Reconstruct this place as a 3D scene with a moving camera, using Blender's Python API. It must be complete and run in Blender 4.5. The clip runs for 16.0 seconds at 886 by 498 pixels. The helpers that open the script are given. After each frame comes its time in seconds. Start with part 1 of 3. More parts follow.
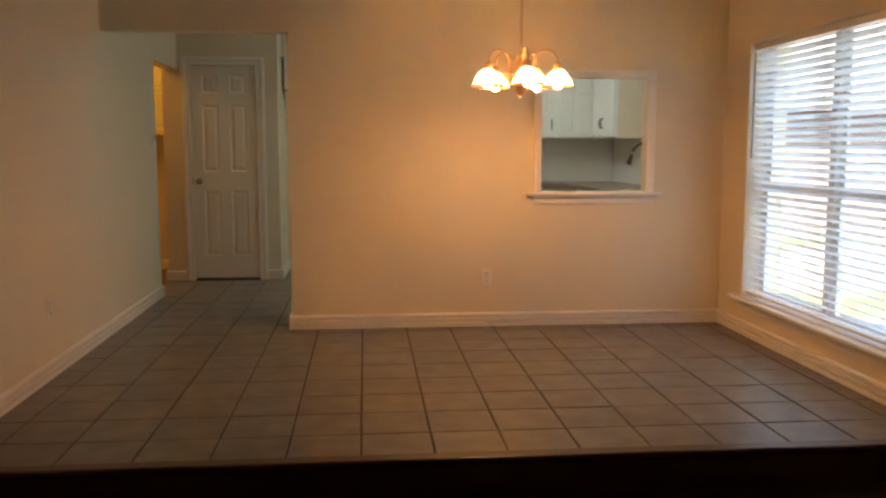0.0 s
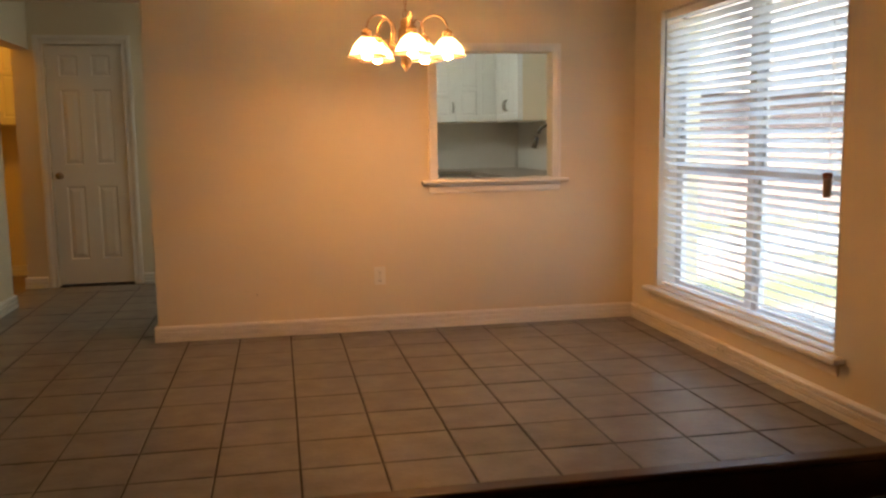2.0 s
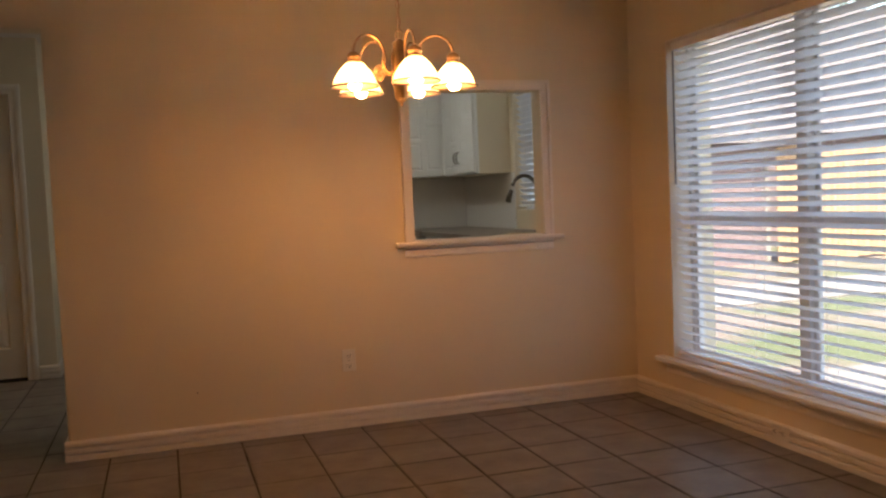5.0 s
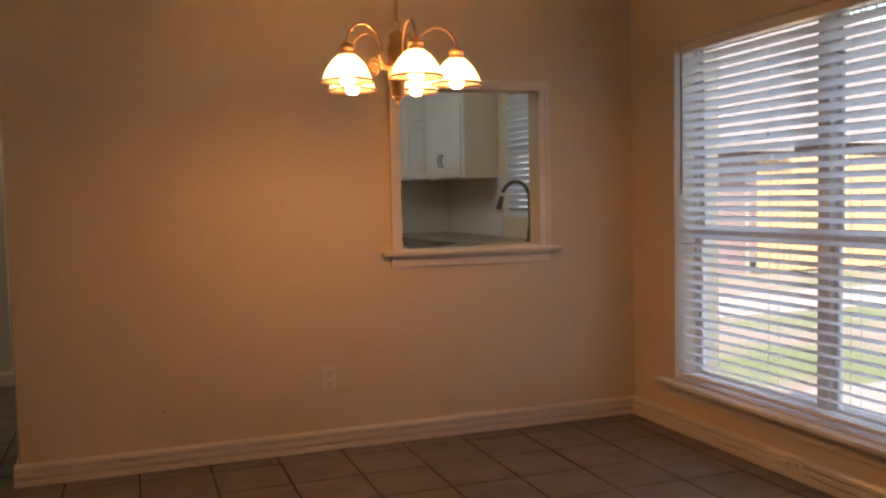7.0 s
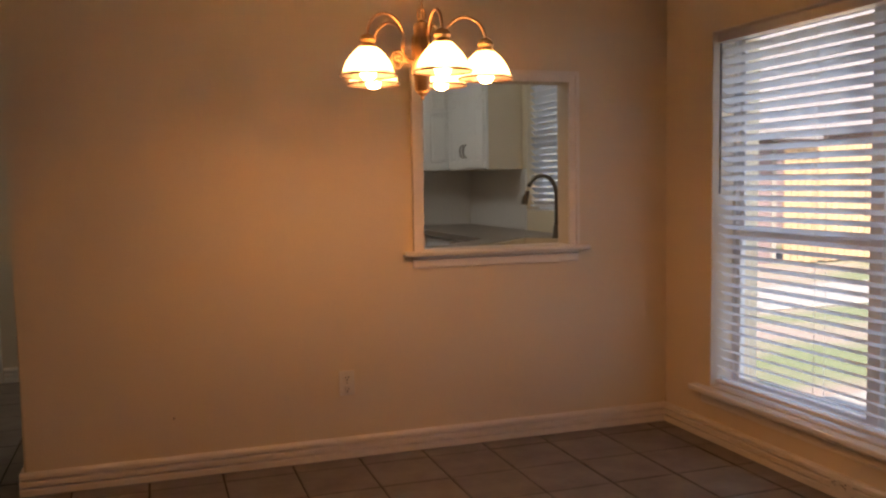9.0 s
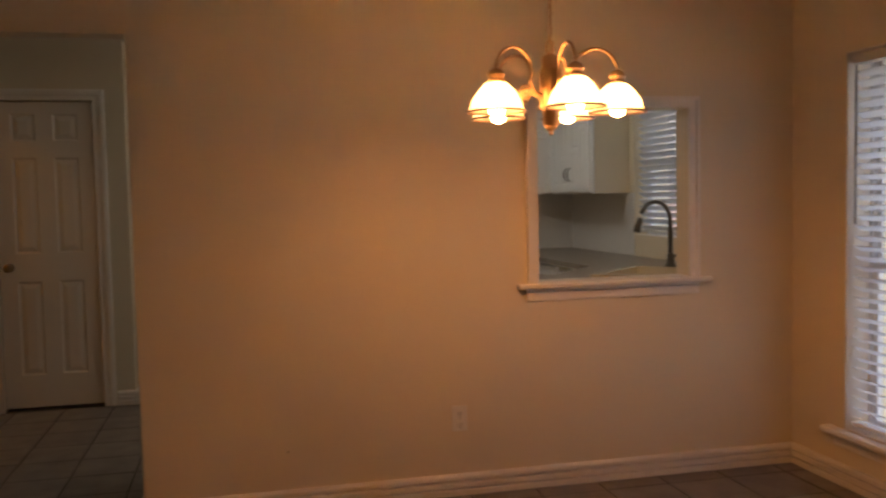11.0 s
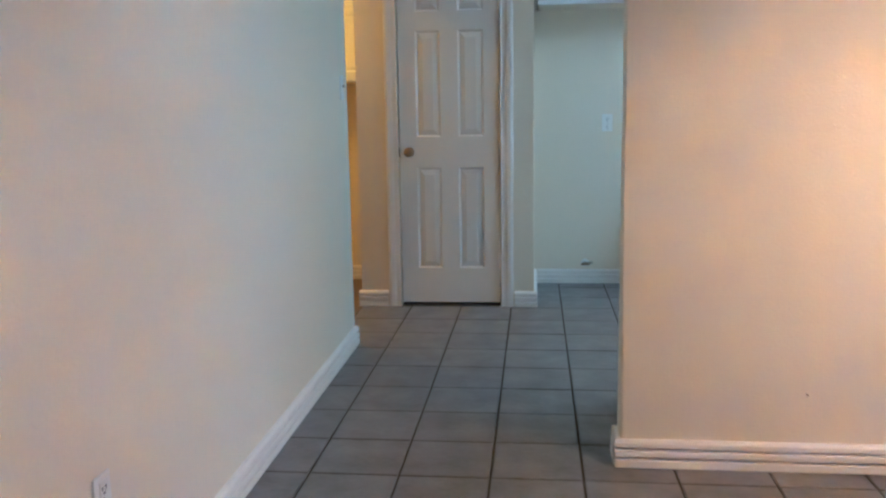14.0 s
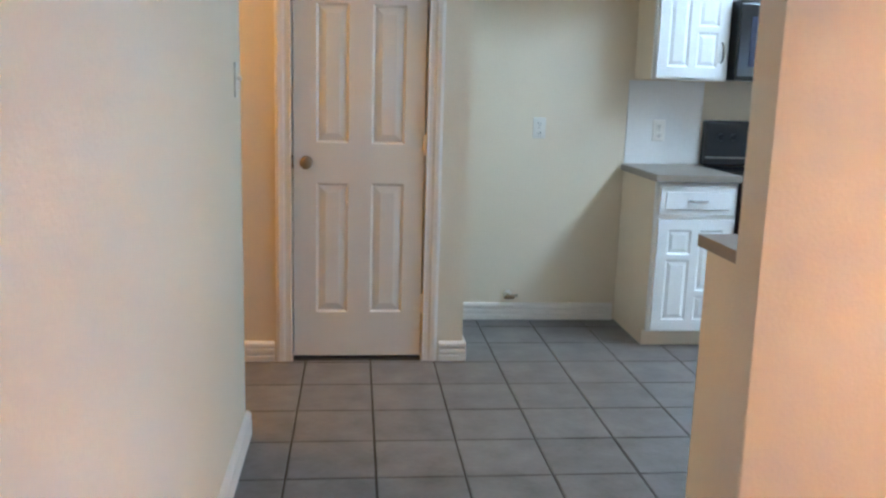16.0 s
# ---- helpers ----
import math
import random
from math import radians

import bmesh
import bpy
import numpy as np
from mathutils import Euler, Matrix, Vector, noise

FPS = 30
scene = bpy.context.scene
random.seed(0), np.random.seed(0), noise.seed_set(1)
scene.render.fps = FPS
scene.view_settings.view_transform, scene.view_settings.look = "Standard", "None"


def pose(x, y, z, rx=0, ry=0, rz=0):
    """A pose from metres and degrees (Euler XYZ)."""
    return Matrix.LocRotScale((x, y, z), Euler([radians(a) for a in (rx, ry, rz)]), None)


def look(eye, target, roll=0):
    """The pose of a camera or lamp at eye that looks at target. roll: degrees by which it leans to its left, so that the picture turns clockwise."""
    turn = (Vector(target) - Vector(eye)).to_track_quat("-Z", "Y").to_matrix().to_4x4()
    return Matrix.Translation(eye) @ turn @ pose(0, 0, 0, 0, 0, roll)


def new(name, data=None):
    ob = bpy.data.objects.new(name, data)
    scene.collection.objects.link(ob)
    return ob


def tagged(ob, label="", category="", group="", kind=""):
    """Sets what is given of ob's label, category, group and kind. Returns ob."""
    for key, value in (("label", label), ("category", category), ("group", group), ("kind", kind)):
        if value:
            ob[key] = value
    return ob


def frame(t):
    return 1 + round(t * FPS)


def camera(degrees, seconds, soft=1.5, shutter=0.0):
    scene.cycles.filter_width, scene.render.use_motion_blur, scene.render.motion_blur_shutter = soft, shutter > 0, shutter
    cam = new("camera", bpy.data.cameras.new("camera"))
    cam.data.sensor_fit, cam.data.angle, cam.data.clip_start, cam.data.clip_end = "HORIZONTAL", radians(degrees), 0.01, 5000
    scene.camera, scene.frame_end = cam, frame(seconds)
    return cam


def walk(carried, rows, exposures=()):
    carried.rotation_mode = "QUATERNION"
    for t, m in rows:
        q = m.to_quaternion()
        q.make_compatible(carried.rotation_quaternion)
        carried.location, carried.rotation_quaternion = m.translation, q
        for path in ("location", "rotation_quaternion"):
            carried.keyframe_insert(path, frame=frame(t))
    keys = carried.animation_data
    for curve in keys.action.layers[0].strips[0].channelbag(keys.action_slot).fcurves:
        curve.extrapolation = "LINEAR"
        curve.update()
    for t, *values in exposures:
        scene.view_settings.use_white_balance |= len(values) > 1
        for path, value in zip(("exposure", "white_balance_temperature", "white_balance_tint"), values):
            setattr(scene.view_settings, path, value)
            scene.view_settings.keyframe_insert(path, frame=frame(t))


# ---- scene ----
cam = camera(54.4, 16.0, soft=2.4, shutter=0.5)
PATH = [
    (0, (0.548, 0.813, 1.261), (0.726, 2.792, 1.029), -0.0),
    (0.5, (0.597, 0.931, 1.244), (0.836, 2.903, 1.009), 0.0),
    (1, (0.693, 1.057, 1.236), (0.974, 3.022, 0.994), -0.2),
    (1.5, (0.785, 1.233, 1.215), (1.101, 3.192, 0.97), -0.5),
    (2, (0.787, 1.42, 1.209), (1.156, 3.369, 0.956), -0.9),
    (2.5, (0.758, 1.592, 1.207), (1.176, 3.53, 0.946), -1.3),
    (3, (0.741, 1.776, 1.205), (1.195, 3.704, 0.932), -1.8),
    (3.5, (0.714, 1.952, 1.229), (1.198, 3.87, 0.935), -2.4),
    (4, (0.661, 2.11, 1.197), (1.178, 4.021, 0.908), -2.5),
    (4.5, (0.609, 2.255, 1.197), (1.16, 4.163, 0.957), -2.6),
    (5, (0.513, 2.413, 1.173), (1.128, 4.312, 1.057), -2.5),
    (7.5, (0.529, 2.784, 1.21), (1.211, 4.66, 1.088), -1.2),
    (8, (0.551, 2.823, 1.212), (1.218, 4.702, 1.061), -1.1),
    (10.5, (0.571, 3.095, 1.366), (1.114, 5.015, 1.225), -0.9),
    (11, (0.469, 3.085, 1.347), (0.921, 5.03, 1.23), -1.2),
    (11.5, (0.443, 3.157, 1.345), (0.747, 5.131, 1.24), -1.3),
    (12, (0.318, 3.149, 1.308), (0.499, 5.138, 1.201), -1.6),
    (12.5, (0.218, 3.244, 1.278), (0.232, 5.238, 1.116), -2.3),
    (13, (0.117, 3.432, 1.245), (-0.044, 5.412, 1.01), -2.7),
    (13.5, (-0.046, 3.719, 1.209), (-0.292, 5.683, 0.923), -2.4),
    (14, (-0.259, 3.991, 1.219), (-0.472, 5.953, 0.894), -0.9),
    (14.5, (-0.374, 4.3, 1.266), (-0.511, 6.266, 0.92), -0.2),
    (15, (-0.482, 4.572, 1.308), (-0.532, 6.538, 0.947), 0.1),
    (15.5, (-0.662, 4.893, 1.314), (-0.581, 6.858, 0.948), 0.8),
    (16, (-0.798, 5.18, 1.334), (-0.592, 7.133, 0.953), 1.7),
]
EXPOSURES = [(0, 2.95, 7450, 7), (2.1, 2.86, 7800, 8), (2.5, 2.62, 7700, 9), (3.5, 2.55, 7500, 11), (5, 2.12, 7500, 16), (8, 1.96, 7500, 20), (11.2, 1.94, 7950, 22), (12.0, 3.1, 4600, 2), (12.5, 3.4, 4250, 0), (13.0, 3.68, 4200, -2), (13.5, 4.0, 4150, -1), (14.5, 4.2, 4400, 0), (15, 4.31, 4600, 2), (15.5, 4.42, 4450, 3), (16, 4.52, 4850, 7)]
walk(cam, [(t, look(eye, target, roll)) for t, eye, target, roll in PATH], EXPOSURES)


# ---- world, sun, exposure ----
world = bpy.data.worlds.new("world")
scene.world = world
world.use_nodes = True
wn = world.node_tree.nodes
sky = wn.new("ShaderNodeTexSky")
sky.sky_type = "NISHITA"
sky.sun_disc = False
sky.sun_elevation = radians(42)
sky.sun_rotation = radians(209)
wn["Background"].inputs["Strength"].default_value = 0.15
world.node_tree.links.new(sky.outputs["Color"], wn["Background"].inputs["Color"])
sun_data = bpy.data.lights.new("sun", "SUN")
sun_data.energy, sun_data.angle, sun_data.color = 2.7, radians(0.5), (1.0, 0.93, 0.82)
sun = new("sun", sun_data)
sun.matrix_world = look((-4.5, -8, 9), (0, 0, 0))

# ---- room plan (metres; dining floor is z = 0) ----
LX, RX = -1.195, 3.109       # side walls of dining and living
BY = 6.826                   # wall between dining and kitchen
BT = 0.115                   # its thickness
STEP_Y, LOW = 4.235, -0.17    # edge of the raised tile floor, living floor
BACK = -3.2                  # wall behind the camera
CEIL = 2.44
DY = 9.188                   # wall with the panelled door
KY, KX = 9.93, 3.195         # kitchen walls
LEND, LT = 8.29, 0.14        # end of the side wall, its thickness
LAUND_X, LAUND_Y = -3.1, 10.03


# ---- materials ----
def mat(name, color, rough=0.6, metal=0.0, var=0.12, scale=3.0, bump=0.0, bump_scale=60.0, island=0.0, obj=0.0, fine=0.05, placed=False):
    m = bpy.data.materials.new(name)
    m.use_nodes = True
    nt = m.node_tree
    n, l = nt.nodes, nt.links
    b = n["Principled BSDF"]
    b.inputs["Roughness"].default_value = rough
    b.inputs["Metallic"].default_value = metal
    tc = n.new("ShaderNodeTexCoord")
    big = n.new("ShaderNodeTexNoise")
    big.inputs["Scale"].default_value = scale
    big.inputs["Detail"].default_value = 5
    spot = n.new("ShaderNodeNewGeometry").outputs["Position"] if placed else tc.outputs["Object"]
    l.new(spot, big.inputs["Vector"])
    small = n.new("ShaderNodeTexNoise")
    small.inputs["Scale"].default_value = bump_scale
    small.inputs["Detail"].default_value = 3
    l.new(spot, small.inputs["Vector"])
    add = n.new("ShaderNodeMath")
    add.operation = "MULTIPLY_ADD"
    l.new(big.outputs["Fac"], add.inputs[0])
    add.inputs[1].default_value = 2 * var
    add.inputs[2].default_value = 1 - var
    add2 = n.new("ShaderNodeMath")
    add2.operation = "MULTIPLY_ADD"
    l.new(small.outputs["Fac"], add2.inputs[0])
    add2.inputs[1].default_value = 2 * fine
    l.new(add.outputs[0], add2.inputs[2])
    last = add2
    for amount, node, out in ((island, "ShaderNodeNewGeometry", "Random Per Island"), (obj, "ShaderNodeObjectInfo", "Random")):
        if amount:
            g = n.new(node)
            a = n.new("ShaderNodeMath")
            a.operation = "MULTIPLY_ADD"
            l.new(g.outputs[out], a.inputs[0])
            a.inputs[1].default_value = amount
            l.new(last.outputs[0], a.inputs[2])
            last = a
    mul = n.new("ShaderNodeVectorMath")
    mul.operation = "SCALE"
    mul.inputs[0].default_value = color
    l.new(last.outputs[0], mul.inputs["Scale"])
    l.new(mul.outputs[0], b.inputs["Base Color"])
    if bump:
        bp = n.new("ShaderNodeBump")
        bp.inputs["Strength"].default_value = bump
        bp.inputs["Distance"].default_value = 0.004
        l.new(small.outputs["Fac"], bp.inputs["Height"])
        l.new(bp.outputs[0], b.inputs["Normal"])
    return m


WALL = mat("cream_wall_paint", (0.78, 0.685, 0.525), 0.55, var=0.03, scale=1.2, bump=0.25, bump_scale=110, fine=0.03)
CEILING = mat("white_ceiling_texture", (0.78, 0.76, 0.72), 0.9, var=0.03, bump=0.5, bump_scale=90)
TRIM = mat("white_trim_paint", (0.83, 0.78, 0.71), 0.35, var=0.04, scale=2, bump=0.05, bump_scale=40)
DOORPAINT = mat("white_door_paint", (0.80, 0.76, 0.69), 0.35, var=0.03, scale=3, bump=0.08, bump_scale=150)
CABPAINT = mat("white_cabinet_paint", (0.82, 0.82, 0.80), 0.3, var=0.03, scale=3, bump=0.05, bump_scale=60)
TILE = mat("grey_ceramic_tile", (0.150, 0.139, 0.132), 0.36, var=0.75, scale=7, bump=0.25, bump_scale=45, obj=0.18, fine=0.16, placed=True)
GROUT = mat("dark_grout", (0.055, 0.046, 0.040), 0.9, var=0.2, scale=8, bump=0.4, bump_scale=200)
DARKWOOD = mat("dark_stained_wood", (0.065, 0.026, 0.015), 0.3, var=0.3, scale=9, bump=0.1)
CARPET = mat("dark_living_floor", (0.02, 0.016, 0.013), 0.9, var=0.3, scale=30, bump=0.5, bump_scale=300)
BRASS = mat("antique_brass", (0.58, 0.38, 0.22), 0.36, metal=1.0, var=0.15, scale=14)
KNOB = mat("aged_brass_knob", (0.30, 0.22, 0.14), 0.3, metal=1.0, var=0.15, scale=20)
NICKEL = mat("brushed_nickel", (0.30, 0.28, 0.25), 0.3, metal=1.0, var=0.1, scale=25)
RIM = mat("brown_rim", (0.055, 0.026, 0.014), 0.4, var=0.15, scale=30)
BRONZE = mat("oiled_bronze", (0.10, 0.07, 0.05), 0.35, metal=1.0, var=0.2, scale=25)
PLATE = mat("ivory_plastic", (0.80, 0.77, 0.70), 0.35, var=0.02)
# near-black for socket slots and for the shade under the pantry door
SLOT_SHADE = mat("socket_slots_and_shade", (0.05, 0.045, 0.04), 0.6)
SLAT = mat("white_blind_slat", (0.87, 0.86, 0.86), 0.4, var=0.03, scale=4)
GLOSS = mat("white_gloss_paint", (0.84, 0.83, 0.82), 0.22, var=0.03, scale=5)
FAUXWOOD = mat("white_faux_wood_slat", (0.70, 0.71, 0.73), 0.45, var=0.04, scale=4)
slat_nodes, slat_links = SLAT.node_tree.nodes, SLAT.node_tree.links
slat_back = slat_nodes.new("ShaderNodeBsdfTranslucent")
slat_back.inputs["Color"].default_value = (0.97, 0.97, 0.98, 1)
slat_mix = slat_nodes.new("ShaderNodeMixShader")
slat_mix.inputs[0].default_value = 0.92
slat_links.new(slat_nodes["Principled BSDF"].outputs[0], slat_mix.inputs[1])
slat_links.new(slat_back.outputs[0], slat_mix.inputs[2])
slat_links.new(slat_mix.outputs[0], slat_nodes["Material Output"].inputs["Surface"])
VINYL = mat("white_vinyl_frame", (0.75, 0.76, 0.78), 0.35, var=0.03)
COUNTER = mat("taupe_laminate", (0.25, 0.21, 0.17), 0.35, var=0.15, scale=30, bump_scale=300, fine=0.12)
SPLASH = mat("white_backsplash_panel", (0.74, 0.73, 0.70), 0.3, var=0.03)
SINK = mat("almond_enamel", (0.76, 0.70, 0.56), 0.2, var=0.03)
BLACK = mat("black_enamel", (0.010, 0.010, 0.012), 0.30, var=0.1)
BLACKGLASS = mat("black_oven_glass", (0.008, 0.008, 0.010), 0.16, var=0.05)
REDWOOD = mat("reddish_wood", (0.30, 0.09, 0.04), 0.5, var=0.2, scale=40)
FENCE = mat("cedar_fence", (0.38, 0.26, 0.16), 0.8, var=0.2, scale=4, obj=0.25, bump=0.3, bump_scale=30)
BARK = mat("tree_bark", (0.12, 0.09, 0.07), 0.9, var=0.3, scale=6, bump=0.6, bump_scale=20)
LEAF = mat("tree_leaf", (0.08, 0.11, 0.05), 0.6, var=0.2, island=0.6)
CONCRETE = mat("pale_concrete", (0.30, 0.29, 0.28), 0.85, var=0.12, scale=2, bump=0.3)
BRICK = mat("mauve_brick", (0.20, 0.155, 0.165), 0.85, var=0.2, scale=3, bump=0.4, obj=0.2)
SHINGLE = mat("grey_roof_shingle", (0.20, 0.19, 0.20), 0.9, var=0.2, scale=3, bump=0.4)
VALVE = mat("brass_valve", (0.45, 0.40, 0.30), 0.35, metal=1.0)


def ground_mat():
    m = mat("patchy_lawn", (0.1, 0.1, 0.1), 0.95, bump=0.8, bump_scale=25)
    nt = m.node_tree
    n, l = nt.nodes, nt.links
    ramp = n.new("ShaderNodeValToRGB")
    noise_tex = n.new("ShaderNodeTexNoise")
    noise_tex.inputs["Scale"].default_value = 0.55
    noise_tex.inputs["Detail"].default_value = 8
    tc = n.new("ShaderNodeTexCoord")
    l.new(tc.outputs["Object"], noise_tex.inputs["Vector"])
    l.new(noise_tex.outputs["Fac"], ramp.inputs["Fac"])
    e = ramp.color_ramp.elements
    e[0].position, e[0].color = 0.46, (0.29, 0.235, 0.21, 1)
    e[1].position, e[1].color = 0.62, (0.16, 0.195, 0.105, 1)
    l.new(ramp.outputs["Color"], n["Principled BSDF"].inputs["Base Color"])
    return m


LAWN = ground_mat()


def emit_mat(name, color, strength):
    m = bpy.data.materials.new(name)
    m.use_nodes = True
    b = m.node_tree.nodes["Principled BSDF"]
    b.inputs["Base Color"].default_value = (*color, 1)
    b.inputs["Emission Color"].default_value = (*color, 1)
    b.inputs["Emission Strength"].default_value = strength
    return m


WARM = (1.0, 0.475, 0.18)
BULB = emit_mat("lit_bulb", WARM, 36)


def shade_mat():
    m = bpy.data.materials.new("frosted_glass_shade")
    m.use_nodes = True
    n, l = m.node_tree.nodes, m.node_tree.links
    t = n.new("ShaderNodeBsdfTranslucent")
    t.inputs["Color"].default_value = (0.98, 0.95, 0.90, 1)
    mix = n.new("ShaderNodeMixShader")
    mix.inputs[0].default_value = 0.85
    b = n["Principled BSDF"]
    b.inputs["Base Color"].default_value = (0.85, 0.80, 0.70, 1)
    b.inputs["Roughness"].default_value = 0.25
    l.new(b.outputs[0], mix.inputs[1])
    l.new(t.outputs[0], mix.inputs[2])
    clear = n.new("ShaderNodeBsdfTransparent")
    clear.inputs["Color"].default_value = (1.0, 0.95, 0.86, 1)
    both = n.new("ShaderNodeMixShader")
    both.inputs[0].default_value = 0.28
    l.new(mix.outputs[0], both.inputs[1])
    l.new(clear.outputs[0], both.inputs[2])
    l.new(both.outputs[0], n["Material Output"].inputs["Surface"])
    return m


SHADE = shade_mat()


def glass_mat():
    m = bpy.data.materials.new("window_glass")
    m.use_nodes = True
    b = m.node_tree.nodes["Principled BSDF"]
    b.inputs["Base Color"].default_value = (0.95, 0.98, 0.97, 1)
    b.inputs["Transmission Weight"].default_value = 1.0
    b.inputs["Roughness"].default_value = 0.0
    b.inputs["IOR"].default_value = 1.45
    return m


GLASS = glass_mat()


# ---- mesh helpers ----
def part(name, bm, material, parent=None, label="", smooth=False):
    me = bpy.data.meshes.new(name)
    bmesh.ops.recalc_face_normals(bm, faces=bm.faces[:])
    bm.to_mesh(me)
    bm.free()
    if smooth:
        for p in me.polygons:
            p.use_smooth = True
    me.materials.append(material)
    ob = new(name, me)
    if parent is not None:
        ob.parent = parent
    if label:
        tagged(ob, label)
    return ob


def thing(name, at, label, category, group="", kind="", turn=0.0):
    e = new(name)
    e.empty_display_size = 0.05
    e.matrix_basis = pose(*at, 0, 0, turn)
    return tagged(e, label, category, group, kind)


def structure(name, bm, material, label, category="structure"):
    return tagged(part(name, bm, material), label, category, kind="structure")


def add_box(bm, a, b, bevel=0.0, seg=1):
    x0, y0, z0 = [min(p, q) for p, q in zip(a, b)]
    x1, y1, z1 = [max(p, q) for p, q in zip(a, b)]
    vs = [bm.verts.new(c) for c in ((x0, y0, z0), (x1, y0, z0), (x1, y1, z0), (x0, y1, z0), (x0, y0, z1), (x1, y0, z1), (x1, y1, z1), (x0, y1, z1))]
    fs = [bm.faces.new([vs[i] for i in q]) for q in ((3, 2, 1, 0), (4, 5, 6, 7), (0, 1, 5, 4), (1, 2, 6, 5), (2, 3, 7, 6), (3, 0, 4, 7))]
    if bevel:
        es = list({e for f in fs for e in f.edges})
        bmesh.ops.bevel(bm, geom=es, offset=bevel, segments=seg, affect="EDGES", profile=0.5)
    return bm


def box(a, b, bevel=0.0, seg=1):
    return add_box(bmesh.new(), a, b, bevel, seg)


def lathe(profile, seg=24, bm=None, at=(0, 0, 0)):
    """Turns a profile of (radius, z) about the z axis."""
    bm = bm or bmesh.new()
    rings = []
    for r, z in profile:
        if r < 1e-5:
            rings.append([bm.verts.new((at[0], at[1], at[2] + z))])
        else:
            rings.append([bm.verts.new((at[0] + r * math.cos(2 * math.pi * i / seg), at[1] + r * math.sin(2 * math.pi * i / seg), at[2] + z)) for i in range(seg)])
    for p, q in zip(rings, rings[1:]):
        for i in range(seg):
            j = (i + 1) % seg
            vs = [p[i % len(p)], p[j % len(p)], q[j % len(q)], q[i % len(q)]]
            vs = [v for k, v in enumerate(vs) if v not in vs[:k]]
            if len(vs) > 2:
                bm.faces.new(vs)
    return bm


def tube(points, radius, seg=10, closed=False, bm=None):
    bm = bm or bmesh.new()
    pts = [Vector(p) for p in points]
    rings = []
    ref = Vector((0.13, 0.31, 0.94))
    for i, p in enumerate(pts):
        if closed:
            d = pts[(i + 1) % len(pts)] - pts[i - 1]
        else:
            d = pts[min(i + 1, len(pts) - 1)] - pts[max(i - 1, 0)]
        d.normalize()
        u = d.cross(ref)
        if u.length < 0.1:
            u = d.cross(Vector((1, 0, 0)))
        u.normalize()
        v = d.cross(u)
        r = radius(i / (len(pts) - 1)) if callable(radius) else radius
        rings.append([bm.verts.new(p + r * (math.cos(2 * math.pi * k / seg) * u + math.sin(2 * math.pi * k / seg) * v)) for k in range(seg)])
    pairs = list(zip(rings, rings[1:])) + ([(rings[-1], rings[0])] if closed else [])
    for p, q in pairs:
        for k in range(seg):
            bm.faces.new([p[k], p[(k + 1) % seg], q[(k + 1) % seg], q[k]])
    if not closed:
        bm.faces.new(rings[0][::-1])
        bm.faces.new(rings[-1])
    return bm


def holed(us, vs, inside, t0, t1, axis):
    """A slab over the cells of the grid us x vs for which inside(u, v) is true, from t0 to t1. axis: the thickness runs along 'x', 'y' or 'z'."""
    bm = bmesh.new()
    cache = {}

    def vert(u, v, t):
        key = (u, v, t)
        if key not in cache:
            cache[key] = bm.verts.new({"y": (us[u], t, vs[v]), "x": (t, us[u], vs[v]), "z": (us[u], vs[v], t)}[axis])
        return cache[key]
    nu, nv = len(us) - 1, len(vs) - 1

    def on(i, j):
        return 0 <= i < nu and 0 <= j < nv and inside((us[i] + us[i + 1]) / 2, (vs[j] + vs[j + 1]) / 2)
    for i in range(nu):
        for j in range(nv):
            if not on(i, j):
                continue
            for t in (t0, t1):
                bm.faces.new([vert(i, j, t), vert(i + 1, j, t), vert(i + 1, j + 1, t), vert(i, j + 1, t)])
            for di, dj, a, b in ((-1, 0, (i, j), (i, j + 1)), (1, 0, (i + 1, j), (i + 1, j + 1)), (0, -1, (i, j), (i + 1, j)), (0, 1, (i, j + 1), (i + 1, j + 1))):
                if not on(i + di, j + dj):
                    bm.faces.new([vert(*a, t0), vert(*b, t0), vert(*b, t1), vert(*a, t1)])
    return bm


def profile_run(profile, a, b, out, cap=True):
    """Runs a profile of (depth, height) from a to b on the floor line; depth grows towards the vector out."""
    bm = bmesh.new()
    a, b, out = Vector(a), Vector(b), Vector(out)
    ra, rb = ([bm.verts.new(p + out * d + Vector((0, 0, h))) for d, h in profile] for p in (a, b))
    n = len(profile)
    for i in range(n):
        bm.faces.new([ra[i], ra[(i + 1) % n], rb[(i + 1) % n], rb[i]])
    bm.faces.new(ra[::-1])
    bm.faces.new(rb)
    return bm


# ---- walls, floors, ceilings ----
WIN = (4.662, 6.442, 0.262, 1.957)          # dining window: y0, y1, z0, z1
PASS = (1.783, 2.543, 0.950, 1.752)       # pass-through: x0, x1, z0, z1
KWIN = (7.55, 8.75, 1.06, 2.02)          # kitchen window
HEAD = 2.04
WEND = 0.028                             # end of the wall at the doorway
TH = 0.27

def rounded(bm, test, radius=0.016):
    """Rounds the upright edges for which test(x, y, z) holds at both ends."""
    es = [e for e in bm.edges if all(test(*v.co) for v in e.verts) and abs(e.verts[0].co.z - e.verts[1].co.z) > 0.01]
    bmesh.ops.bevel(bm, geom=es, offset=radius, segments=4, affect="EDGES", profile=0.5)
    return bm


structure("wall_north", rounded(holed([LX, WEND, PASS[0], PASS[1], KX], [0, PASS[2], PASS[3], HEAD, CEIL],
